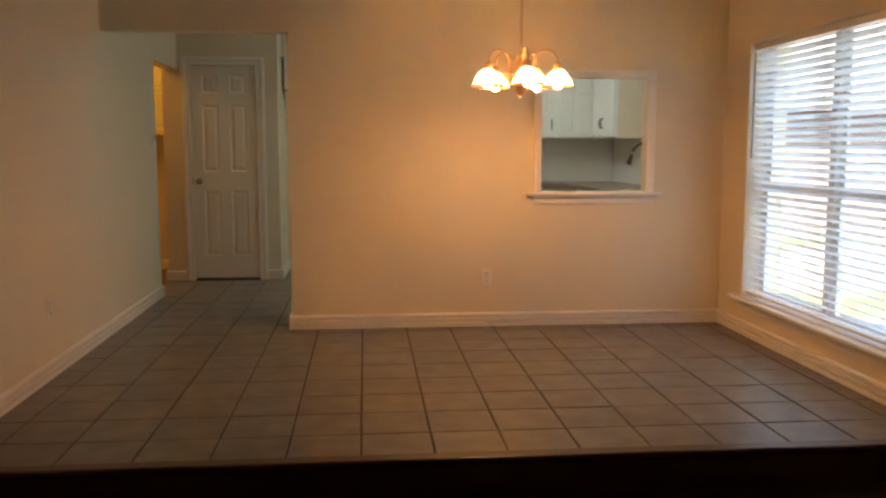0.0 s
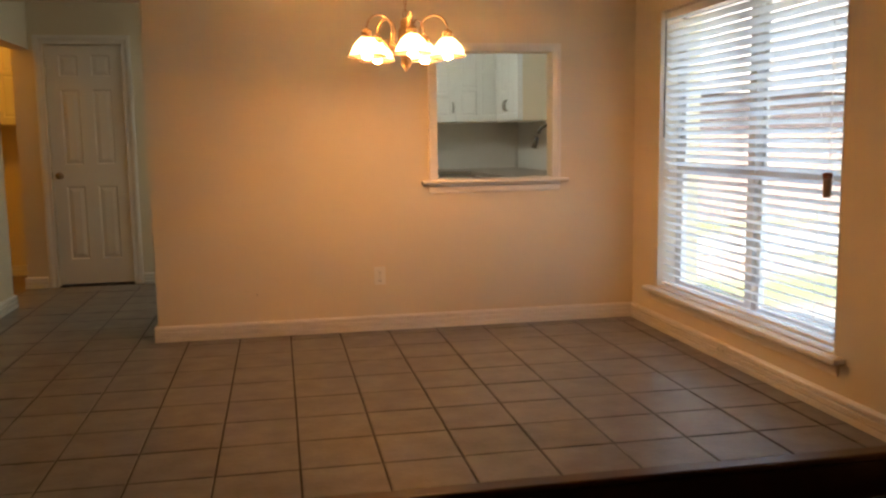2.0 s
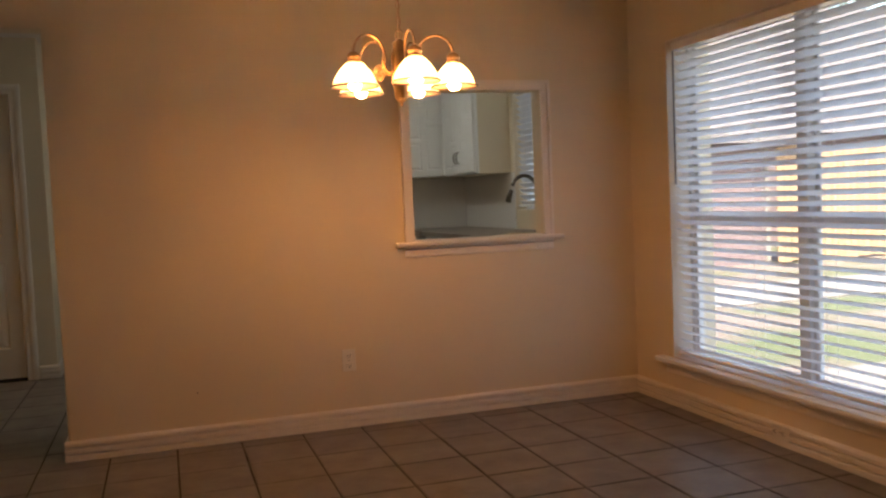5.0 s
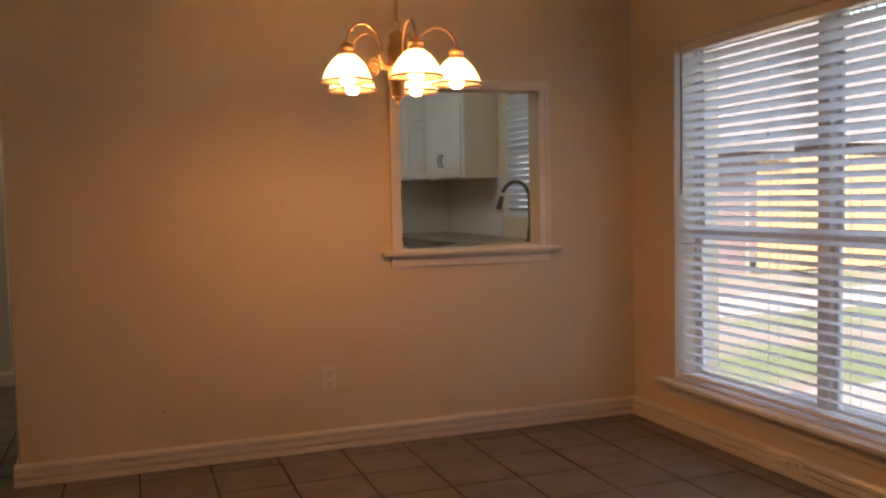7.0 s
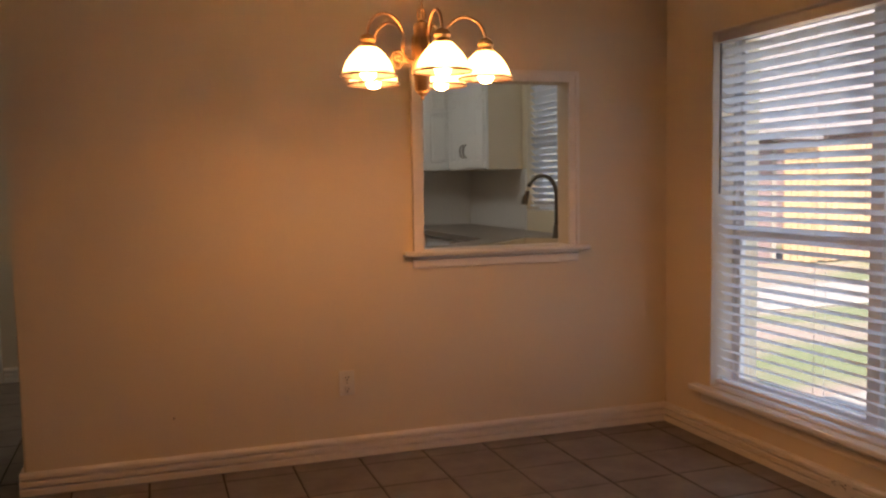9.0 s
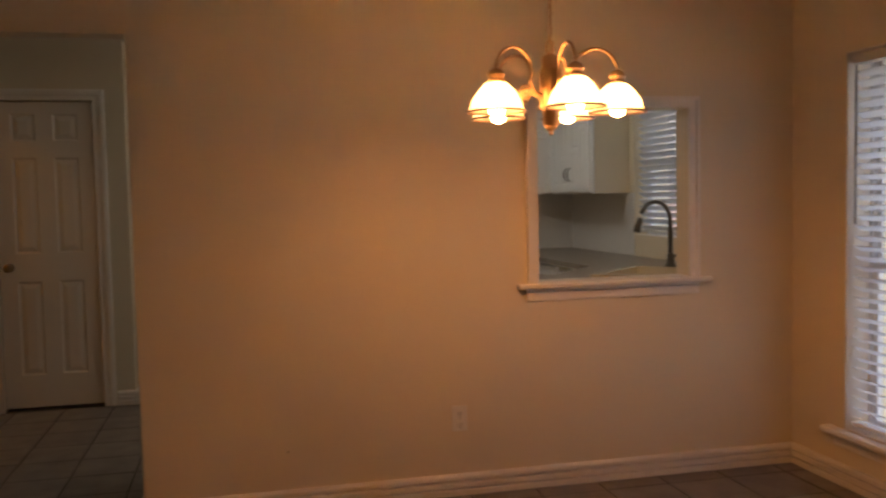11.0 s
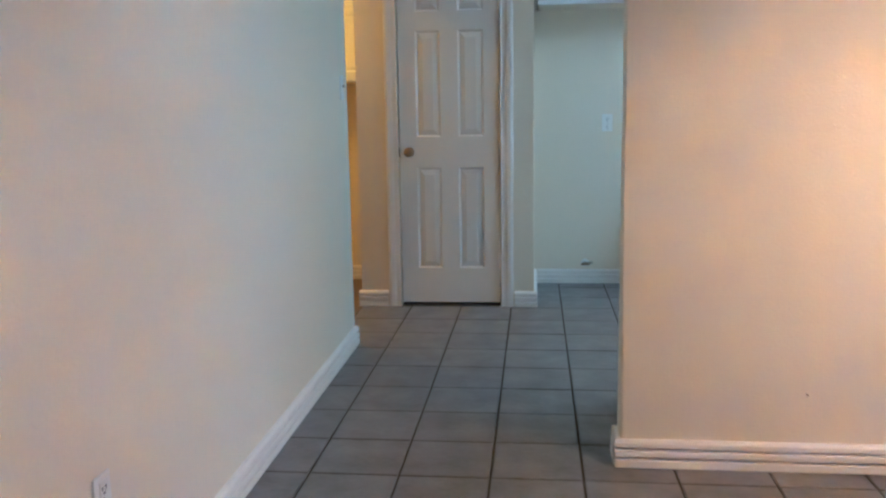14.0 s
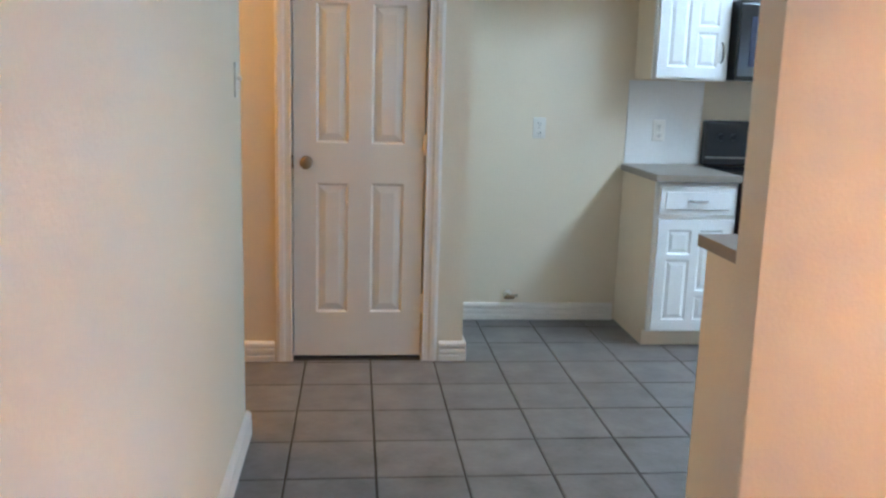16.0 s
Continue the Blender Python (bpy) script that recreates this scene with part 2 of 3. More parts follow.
          lambda u, v: not (u < WEND and v < HEAD) and not (PASS[0] < u < PASS[1] and PASS[2] < v < PASS[3]), BY, BY + BT, "y"), lambda x, y, z: abs(x - WEND) < 0.001 and z < HEAD + 0.001),
          WALL, "cream painted wall with a doorway and a kitchen pass-through", "wall")
structure("wall_east", holed([BACK, WIN[0], WIN[1], BY], [LOW - 0.02, WIN[2], WIN[3], CEIL],
          lambda u, v: not (WIN[0] < u < WIN[1] and WIN[2] < v < WIN[3]), RX, RX + TH, "x"),
          WALL, "cream painted outer wall with a large window", "wall")
structure("wall_west", rounded(holed([BACK, LEND, DY], [LOW - 0.02, 0, 1.995, CEIL],
          lambda u, v: not (LEND < u < DY and v < 1.995), LX - LT, LX, "x"), lambda x, y, z: abs(y - LEND) < 0.001 and z < 1.996),
          WALL, "cream painted side wall ending at a laundry opening", "wall")
structure("wall_south", box((LX - LT, BACK - 0.12, LOW - 0.02), (RX + TH, BACK, CEIL)), WALL, "plain cream wall closing the living room", "wall")
structure("wall_kitchen_east", holed([BY + BT, KWIN[0], KWIN[1], KY], [-0.02, KWIN[2], KWIN[3], CEIL],
          lambda u, v: not (KWIN[0] < u < KWIN[1] and KWIN[2] < v < KWIN[3]), KX, KX + TH, "x"),
          WALL, "cream kitchen wall with a window over the sink", "wall")
structure("wall_kitchen_north", box((-0.268, KY, -0.02), (KX + TH, KY + 0.12, CEIL)), WALL, "cream kitchen wall behind the stove", "wall")
DX0, DX1, DH = -1.081, -0.472, 2.032
structure("wall_pantry", holed([LX - LT, DX0 - 0.005, DX1 + 0.005, -0.268], [-0.02, 0.004, DH + 0.012, CEIL],
          lambda u, v: not (DX0 - 0.005 < u < DX1 + 0.005 and 0.004 < v < DH + 0.012), DY, DY + 0.11, "y"),
          WALL, "cream pantry wall around the panelled door", "wall")
structure("wall_pantry_side", box((-0.38, DY + 0.11, -0.02), (-0.268, KY + 0.12, CEIL)), WALL, "cream side of the pantry closet", "wall")
structure("wall_pantry_laundry", box((LX - LT, DY + 0.11, -0.02), (LX - LT + 0.1, LAUND_Y + 0.1, CEIL)), WALL, "cream wall between pantry and laundry", "wall")
structure("wall_pantry_back", box((LX - LT + 0.1, KY, -0.02), (-0.38, KY + 0.1, CEIL)), WALL, "cream back of the pantry closet", "wall")
structure("wall_laundry_north", box((LAUND_X, LAUND_Y, -0.02), (LX - LT, LAUND_Y + 0.1, CEIL)), WALL, "cream laundry wall under warm light", "wall")
structure("wall_laundry_west", box((LAUND_X - 0.1, 6.9, -0.02), (LAUND_X, LAUND_Y + 0.1, CEIL)), WALL, "cream laundry side wall", "wall")
structure("wall_laundry_south", box((LAUND_X, 6.9, -0.02), (LX - LT, 7.0, CEIL)), WALL, "cream laundry end wall", "wall")
structure("ceiling", box((LX - LT, BACK - 0.12, CEIL), (RX + TH, BY + BT, CEIL + 0.1)), CEILING, "white textured dining and living ceiling", "ceiling")
structure("ceiling_kitchen", box((LX - LT, BY + BT, CEIL), (KX + TH, LAUND_Y + 0.12, CEIL + 0.1)), CEILING, "white textured kitchen ceiling", "ceiling")
structure("ceiling_laundry", box((LAUND_X - 0.1, 6.9, CEIL), (LX - LT, LAUND_Y + 0.1, CEIL + 0.1)), CEILING, "white laundry ceiling", "ceiling")
structure("soffit", box((-0.268, KY - 0.33, 2.16), (KX, KY, CEIL)), WALL, "cream soffit above the upper cabinets", "soffit")
structure("soffit_side", box((KX - 0.32, 8.83, 2.16), (KX, KY - 0.33, CEIL)), WALL, "cream soffit above the corner cabinets", "soffit")

floor = structure("floor", box((LX - LT, STEP_Y - 0.02, -0.05), (KX + TH, LAUND_Y + 0.12, -0.006)), GROUT, "grey ceramic tile floor with dark grout lines", "floor")
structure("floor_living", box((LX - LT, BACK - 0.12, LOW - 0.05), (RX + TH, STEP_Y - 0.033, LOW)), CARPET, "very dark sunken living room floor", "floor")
structure("floor_laundry", box((LAUND_X - 0.1, 6.9, -0.05), (LX - LT, LAUND_Y + 0.1, 0)), mat("brown_vinyl", (0.20, 0.14, 0.09), 0.5, var=0.2, scale=5), "brown laundry room floor", "floor")
structure("step_riser", box((LX, STEP_Y - 0.032, LOW), (RX, STEP_Y - 0.021, -0.031)), DARKWOOD, "near-black stained riser of the step", "step")
nose = bmesh.new()
add_box(nose, (LX, STEP_Y - 0.045, -0.03), (RX, STEP_Y + 0.035, 0.004), 0.011, 3)
structure("step_nosing", nose, DARKWOOD, "dark brown wooden nosing along the step", "step")

# ---- baseboards: two deep grooves ----
BB = [(0, 0), (0.019, 0), (0.021, 0.004), (0.021, 0.026), (0.019, 0.029), (0.001, 0.029), (0.001, 0.038), (0.019, 0.038), (0.021, 0.041), (0.021, 0.059), (0.019, 0.062), (0.001, 0.062), (0.001, 0.071),
      (0.018, 0.071), (0.020, 0.074), (0.019, 0.088), (0.010, 0.097), (0, 0.098)]


def baseboard(a, b, out):
    structure("baseboard", profile_run(BB, (*a, 0), (*b, 0), (*out, 0)), TRIM, "white ridged wooden baseboard", "baseboard")


baseboard((WEND - 0.016, BY), (RX, BY), (0, -1))
baseboard((RX, STEP_Y + 0.036), (RX, BY - 0.016), (-1, 0))
baseboard((LX, STEP_Y + 0.036), (LX, LEND + 0.016), (1, 0))
baseboard((WEND, BY), (WEND, BY + BT), (-1, 0))
baseboard((LX - LT, LEND), (LX, LEND), (0, 1))
baseboard((LX - LT - 0.016, DY), (DX0 - 0.088, DY), (0, -1))
baseboard((DX1 + 0.088, DY), (-0.268 + 0.016, DY), (0, -1))
baseboard((-0.268, DY), (-0.268, KY), (1, 0))
baseboard((-0.252, KY), (0.70, KY), (0, -1))
baseboard((LAUND_X, LAUND_Y), (LX - LT, LAUND_Y), (0, -1))
baseboard((WEND - 0.016, BY + BT), (0.24, BY + BT), (0, 1))
structure("baseboard", profile_run(BB, (LX, BACK, LOW), (LX, STEP_Y - 0.09, LOW), (1, 0, 0)), TRIM, "white ridged living room baseboard", "baseboard")
structure("baseboard", profile_run(BB, (RX, BACK, LOW), (RX, STEP_Y - 0.09, LOW), (-1, 0, 0)), TRIM, "white ridged living room baseboard", "baseboard")

# ---- pass-through trim ----
px0, px1, pz0, pz1 = PASS
trim = holed([px0 - 0.052, px0, px1, px1 + 0.052], [pz0 - 0.001, pz1, pz1 + 0.052], lambda u, v: not (px0 < u < px1 and v < pz1), BY - 0.016, BY + 0.0, "y")
pass_trim = structure("trim_pass_through", trim, TRIM, "white casing around the kitchen pass-through", "trim")
inner = holed([px0 - 0.052, px0 - 0.034, px1 + 0.034, px1 + 0.052], [pz0 - 0.001, pz1 + 0.034, pz1 + 0.052], lambda u, v: not (px0 - 0.034 < u < px1 + 0.034 and v < pz1 + 0.034), BY - 0.024, BY - 0.016, "y")
part("outer_bead", inner, TRIM, pass_trim)
structure("trim_pass_sill", box((px0 - 0.105, BY - 0.055, pz0 - 0.022), (px1 + 0.10, BY - 0.001, pz0), 0.006, 2), TRIM, "white stool of the pass-through", "sill")
structure("trim_pass_sill_inside", box((px0 + 0.001, BY, pz0 - 0.0), (px1 - 0.001, BY + BT, pz0 + 0.004)), TRIM, "white ledge inside the pass-through", "sill")
AP = [(0, 0), (0.010, 0), (0.012, 0.008), (0.012, 0.040), (0.018, 0.048), (0.018, 0.06), (0, 0.06)]
structure("trim_pass_apron", profile_run(AP, (px0 - 0.055, BY, pz0 - 0.082), (px1 + 0.05, BY, pz0 - 0.082), (0, -1, 0)), TRIM, "white moulded apron under the pass-through", "trim")

# ---- dining window ----
wy0, wy1, wz0, wz1 = WIN
GX = RX + 0.150
WMID, WRAIL = 5.557, 1.005


def window(name, x, y0, y1, z0, z1, ymid, zrail, label):
    w = thing(name, (x, (y0 + y1) / 2, z0), label, "window", kind="structure")
    o = Vector((x, (y0 + y1) / 2, z0))

    def p(nm, a, b, m=VINYL, bev=0.004):
        return part(nm, box(Vector(a) - o, Vector(b) - o, bev), m, w)
    f = 0.020
    p("window_frame", (x - 0.03, y0, z0), (x + 0.035, y0 + f, z1))
    p("window_frame", (x - 0.03, y1 - f, z0), (x + 0.035, y1, z1))
    p("window_frame", (x - 0.03, y0 + f, z1 - f), (x + 0.035, y1 - f, z1))
    p("window_frame", (x - 0.03, y0 + f, z0), (x + 0.035, y1 - f, z0 + f))
    spans = [(y0 + f, y1 - f)]
    if ymid:
        p("mullion", (x - 0.045, ymid - 0.034, z0 + f), (x + 0.035, ymid + 0.034, z1 - f))
        spans = [(y0 + f, ymid - 0.034), (ymid + 0.034, y1 - f)]
    for a, b in spans:
        p("meeting_rail", (x - 0.025, a, zrail - 0.012), (x + 0.02, b, zrail + 0.012))
        for za, zb, dx in ((z0 + f, zrail - 0.012, -0.008), (zrail + 0.012, z1 - f, 0.010)):
            s = 0.02
            p("sash", (x + dx - 0.012, a, za), (x + dx + 0.012, a + s, zb))
            p("sash", (x + dx - 0.012, b - s, za), (x + dx + 0.012, b, zb))
            p("sash", (x + dx - 0.012, a + s, za), (x + dx + 0.012, b - s, za + s))
            p("sash", (x + dx - 0.012, a + s, zb - s), (x + dx + 0.012, b - s, zb))
            g = p("pane", (x + dx - 0.002, a + s, za + s), (x + dx + 0.002, b - s, zb - s), GLASS, 0)
            g.visible_shadow = False
    return w


window("window_1", GX, wy0, wy1, wz0, wz1, WMID, WRAIL, "white vinyl double window looking onto a yard")
sill = bmesh.new()
add_box(sill, (RX - 0.062, wy0 - 0.075, wz0 - 0.026), (RX - 0.001, wy1 + 0.10, wz0), 0.007, 2)
structure("window_sill", sill, GLOSS, "white painted window stool", "sill")
structure("window_sill_inside", box((RX, wy0 + 0.001, wz0 - 0.001), (GX - 0.031, wy1 - 0.001, wz0 + 0.004)), GLOSS, "white ledge inside the window recess", "sill")
for a, b in ((wy0, wy0 + 0.006), (wy1 - 0.006, wy1)):
    structure("trim_window_jamb", box((RX - 0.003, a, wz0 + 0.005), (GX - 0.031, b, wz1)), TRIM, "white liner of the window recess", "trim")
structure("trim_window_head", box((RX - 0.003, wy0 + 0.006, wz1 - 0.006), (GX - 0.031, wy1 - 0.006, wz1)), TRIM, "white liner above the window", "trim")
structure("trim_window_apron", profile_run(AP, (RX, wy0 - 0.03, wz0 - 0.087), (RX, wy1 + 0.06, wz0 - 0.087), (-1, 0, 0)), TRIM, "cream moulded apron under the window", "trim")


def slat_mesh(length, tilt, m, depth=0.05):
    bm = bmesh.new()
    n = 6
    prof = []
    for i in range(n + 1):
        s = (i / n - 0.5) * depth
        prof.append((s, 0.0025 * (1 - (2 * i / n - 1) ** 2)))
    prof = prof + [(s, h - 0.0028) for s, h in prof[::-1]]
    c, sn = math.cos(tilt), math.sin(tilt)
    prof = [(s * c - h * sn, s * sn + h * c) for s, h in prof]
    ra = [bm.verts.new((s, -length / 2, h)) for s, h in prof]
    rb = [bm.verts.new((s, length / 2, h)) for s, h in prof]
    k = len(prof)
    for i in range(k):
        bm.faces.new([ra[i], ra[(i + 1) % k], rb[(i + 1) % k], rb[i]])
    bm.faces.new(ra)
    bm.faces.new(rb[::-1])
    bmesh.ops.recalc_face_normals(bm, faces=bm.faces[:])
    me = bpy.data.meshes.new("slat")
    bm.to_mesh(me)
    bm.free()
    me.materials.append(m)
    return me


def blind(x, y0, y1, z0, z1, pitch, tilt, wand_y, tassel_y, label, m=SLAT):
    b = thing("window_blind", (x, (y0 + y1) / 2, z0), label, "blind")
    L = y1 - y0
    part("headrail", box((-0.028, -L / 2, z1 - z0 - 0.045), (0.028, L / 2, z1 - z0 - 0.002), 0.003), GLOSS, b)
    me = slat_mesh(L - 0.012, tilt, m)
    z = 0.035
    rng = random.Random(4)
    while z < z1 - z0 - 0.06:
        s = new("slat", me)
        s.parent = b
        s.matrix_basis = pose(0, rng.uniform(-0.002, 0.002), z, rng.uniform(-0.12, 0.12), rng.uniform(-1.5, 1.5), 0)
        z += pitch
    part("bottom_rail", box((-0.026, -L / 2 + 0.004, 0.004), (0.026, L / 2 - 0.004, 0.022), 0.004), GLOSS, b)
    for f in (-0.40, -0.13, 0.13, 0.40):
        part("ladder_cord", tube([(-0.027, f * L, 0.01), (-0.027, f * L, z1 - z0 - 0.045)], 0.0011, 5), SLAT, b)
        part("ladder_cord", tube([(0.027, f * L, 0.01), (0.027, f * L, z1 - z0 - 0.045)], 0.0011, 5), SLAT, b)
    if wand_y:
        part("tilt_wand", tube([(-0.036, wand_y - (y0 + y1) / 2, z1 - z0 - 0.05), (-0.038, wand_y - (y0 + y1) / 2, z1 - z0 - 0.75)], 0.005, 6), mat("grey_wand", (0.25, 0.24, 0.24), 0.3), b, "grey plastic tilt wand")
    if tassel_y:
        ty = tassel_y - (y0 + y1) / 2
        part("pull_cord", tube([(-0.040, ty, z1 - z0 - 0.05), (-0.040, ty, 0.80)], 0.0015, 5), SLAT, b)
        part("tassel", lathe([(0.0, 0.002), (0.016, 0.0), (0.019, 0.03), (0.018, 0.08), (0.0, 0.081)], 14, at=(-0.046, ty, 0.655)), mat("tan_tassel", (0.42, 0.27, 0.16), 0.5), b, "tan wooden cord tassel", True)
        part("tassel_cap", lathe([(0.0, 0.0), (0.020, 0.0), (0.021, 0.022), (0.0, 0.026)], 14, at=(-0.046, ty, 0.737)), REDWOOD, b, "reddish tassel cap", True)
    return b


blind(RX + 0.045, wy0 + 0.012, wy1 - 0.012, wz0 + 0.016, wz1 - 0.010, 0.0455, radians(-28), 6.392, 4.76, "white two-inch slat blind, lowered with slats half open")

# ---- kitchen window ----
ky0, ky1, kz0, kz1 = KWIN
window("window_2", KX + 0.12, ky0, ky1, kz0, kz1, None, 1.55, "white kitchen window behind a blind")
blind(KX + 0.04, ky0 + 0.006, ky1 - 0.006, kz0 + 0.02, kz1 - 0.004, 0.0455, radians(-42), None, None, "white slat blind nearly closed over the kitchen window", FAUXWOOD)
structure("window_sill", box((KX + 0.001, ky0 + 0.001, kz0 - 0.004), (KX + 0.085, ky1 - 0.001, kz0 + 0.004)), TRIM, "white kitchen window sill", "sill")

# ---- panelled door ----
PX = [(0.175, 0.417), (0.592, 0.842)]
PZ = [(0.215, 0.835), (1.02, 1.645), (1.755, 1.93)]
DW = DX1 - DX0


def raised_panel(x0, x1, z0, z1, depth=0.010, rim=0.014, slope=0.030):
    """A panel that fills a hole of a door facing -y: sloped moulding, flat ground and a raised field. The door's face is y = 0."""
    bm = bmesh.new()
    loops = []
    for inset, y in ((0.0, 0.0), (0.010, depth), (rim, depth), (rim + slope, 0.001)):
        loops.append([bm.verts.new(c) for c in ((x0 + inset, y, z0 + inset), (x1 - inset, y, z0 + inset), (x1 - inset, y, z1 - inset), (x0 + inset, y, z1 - inset))])
    back = [bm.verts.new(c) for c in ((x0, 0.02, z0), (x1, 0.02, z0), (x1, 0.02, z1), (x0, 0.02, z1))]
    loops = [back] + loops
    for p, q in zip(loops, loops[1:]):
        for i in range(4):
            bm.faces.new([p[i], p[(i + 1) % 4], q[(i + 1) % 4], q[i]])
    bm.faces.new(loops[-1])
    bm.faces.new(back[::-1])
    return bm


door = thing("door_1", (DX0, DY + 0.012, 0.022), "closed white six-panel door with a brass knob", "door", kind="structure")
hx = sorted({0.003, DW - 0.003} | {f * DW for p in PX for f in p})
hz = sorted({0.0, DH - 0.024} | {z for p in PZ for z in p})
part("slab", holed(hx, hz, lambda u, v: not (any(a * DW < u < b * DW for a, b in PX) and any(a < v < b for a, b in PZ)), 0.0, 0.035, "y"), DOORPAINT, door)
for a, b in PX:
    for c, d in PZ:
        part("panel", raised_panel(a * DW, b * DW, c, d), DOORPAINT, door)
knob = bmesh.new()
lathe([(0, 0), (0.030, 0), (0.030, 0.005), (0.012, 0.010), (0.011, 0.032), (0.024, 0.040), (0.029, 0.052), (0.024, 0.064), (0.0, 0.068)], 24, knob)
bmesh.ops.rotate(knob, verts=knob.verts, matrix=Matrix.Rotation(radians(90), 3, "X"))
bmesh.ops.translate(knob, verts=knob.verts, vec=(0.062, 0, 0.93))
part("door_knob", knob, KNOB, door, "round aged brass knob", True)
part("strike_plate", box((-0.008, -0.002, 0.90), (0.003, 0.004, 0.96), 0.001), KNOB, door)
for z in (0.26, 1.02, 1.80):
    h = bmesh.new()
    add_box(h, (DW - 0.012, -0.003, z - 0.045), (DW + 0.012, 0.002, z + 0.045), 0.001)
    lathe([(0, -0.048), (0.006, -0.048), (0.006, 0.048), (0, 0.048)], 10, h, (DW, -0.007, z))
    part("hinge", h, TRIM, door, "white painted hinge")
CAS = [(0, 0), (0.011, 0), (0.014, 0.006), (0.010, 0.012), (0.010, 0.030), (0.016, 0.040), (0.018, 0.060), (0.014, 0.075), (0, 0.076)]


def casing(x0, x1, ztop, y):
    """Casing round a door on a wall that faces -y, mitred at the head."""
    bm = bmesh.new()
    rows = []
    for d, w in CAS:
        rows.append([bm.verts.new(c) for c in ((x0 - w, y - d, 0), (x0 - w, y - d, ztop + w), (x1 + w, y - d, ztop + w), (x1 + w, y - d, 0))])
    for p, q in zip(rows, rows[1:]):
        for i in range(3):
            bm.faces.new([p[i], p[i + 1], q[i + 1], q[i]])
    return bm


cas = part("door_casing", casing(DX0 - 0.004, DX1 + 0.004, DH + 0.006, DY), TRIM)
tagged(cas, "white moulded casing around the pantry door", "trim", kind="structure")
# dark strip: the shade of the gap under the door, put in as colour
structure("door_gap_shade", box((DX0, DY - 0.002, -0.004), (DX1, DY + 0.10, 0.006)), SLOT_SHADE, "dark strip for the shade under the pantry door", "threshold")


# ---- wall plates ----
def plate(name, at, turn, kind_of, label):
    e = thing(name, at, label, "outlet" if kind_of == "outlet" else "switch", turn=turn)
    part("cover_plate", box((-0.036, -0.006, -0.058), (0.036, 0.0, 0.058), 0.003, 2), PLATE, e)
    if kind_of == "outlet":
        for z in (-0.027, 0.027):
            part("socket", box((-0.017, -0.0085, z - 0.018), (0.017, -0.0055, z + 0.018), 0.002), PLATE, e)
            for dx, hgt in ((-0.007, 0.008), (0.007, 0.010)):
                part("slot", box((dx - 0.0014, -0.0098, z - hgt / 2), (dx + 0.0014, -0.0083, z + hgt / 2)), SLOT_SHADE, e)
            part("slot", box((-0.003, -0.0098, z - 0.014), (0.003, -0.0083, z - 0.009)), SLOT_SHADE, e)
    else:
        part("toggle", box((-0.006, -0.022, -0.002), (0.006, -0.005, 0.014), 0.002), PLATE, e)
    part("screw", lathe([(0, 0), (0.003, 0), (0.003, 0.0012), (0, 0.0014)], 8, at=(0, 0, 0)), NICKEL, e).matrix_basis = pose(0, -0.006, 0, 90)
    return e


plate("wall_outlet", (1.398, BY, 0.352), 0, "outlet", "ivory duplex outlet on the cream wall")
plate("wall_outlet", (LX, 5.66, 0.39), 90, "outlet", "ivory duplex outlet low on the side wall")
plate("light_switch", (LX, LEND - 0.13, 1.32), 90, "switch", "ivory toggle light switch by the laundry opening")
plate("wall_outlet", (0.220, KY, 1.098), 0, "outlet", "white outlet in the empty refrigerator alcove")
ob = plate("wall_outlet", (RX - 0.016, 5.58, 0.062), -90, "outlet", "cream outlet set sideways into the baseboard")
ob.matrix_basis = ob.matrix_basis @ pose(0, 0, 0, 0, 90, 0)


nail = thing("nail", (0.63, BY, 0.268), "tiny leftover nail in the cream wall", "nail")
part("shank", tube([(0, 0.004, 0), (0, -0.010, -0.001)], 0.0016, 6), KNOB, nail)
part("nail_head", lathe([(0, 0), (0.004, 0), (0.004, 0.0015), (0, 0.002)], 8), KNOB, nail).matrix_basis = pose(0, -0.010, -0.001, 90)

# ---- chandelier ----
CHX, CHY, CHZ, CHS = 1.420, 5.65, 1.549, 0.96      # place of the finial, size of the fitting
TOP = (CEIL - CHZ) / CHS
ch = thing("chandelier", (CHX, CHY, CHZ), "antique brass five-arm chandelier with lit frosted bell shades", "chandelier")
ch.matrix_basis = pose(CHX, CHY, CHZ) @ Matrix.Scale(CHS, 4)
part("column", lathe([(0.018, 0.016), (0.026, 0.020), (0.027, 0.066), (0.033, 0.072), (0.035, 0.078), (0.035, 0.196), (0.032, 0.202), (0.027, 0.206), (0.027, 0.238), (0.020, 0.246), (0.006, 0.252), (0.0, 0.256)], 28), BRASS, ch, "", True)
for q in range(10):
    qa = q * math.pi / 5
    part("flute", tube([(0.0345 * math.cos(qa), 0.0345 * math.sin(qa), 0.082), (0.0345 * math.cos(qa), 0.0345 * math.sin(qa), 0.192)], 0.0022, 6), BRASS, ch, "", True)
part("finial", lathe([(0, -0.014), (0.005, -0.011), (0.007, -0.005), (0.004, 0.0), (0.012, 0.005), (0.020, 0.012), (0.022, 0.0165), (0, 0.018)], 20), BRASS, ch, "", True)
part("loop", tube([(0.013 * math.cos(a), 0, 0.272 + 0.021 * math.sin(a)) for a in [i * math.pi / 8 for i in range(16)]], 0.0028, 8, True), BRASS, ch, "", True)
R = 0.214
bell = []
for i in range(15):
    q = i / 14
    flare = 0.008 * max(0.0, (q - 0.86) / 0.14) ** 1.5
    bell.append((0.027 + 0.057 * math.sin(q * math.pi / 2) ** 0.85 + flare, 0.150 - 0.092 * q))
for k in range(5):
    a = radians(-90 + 72 * k)
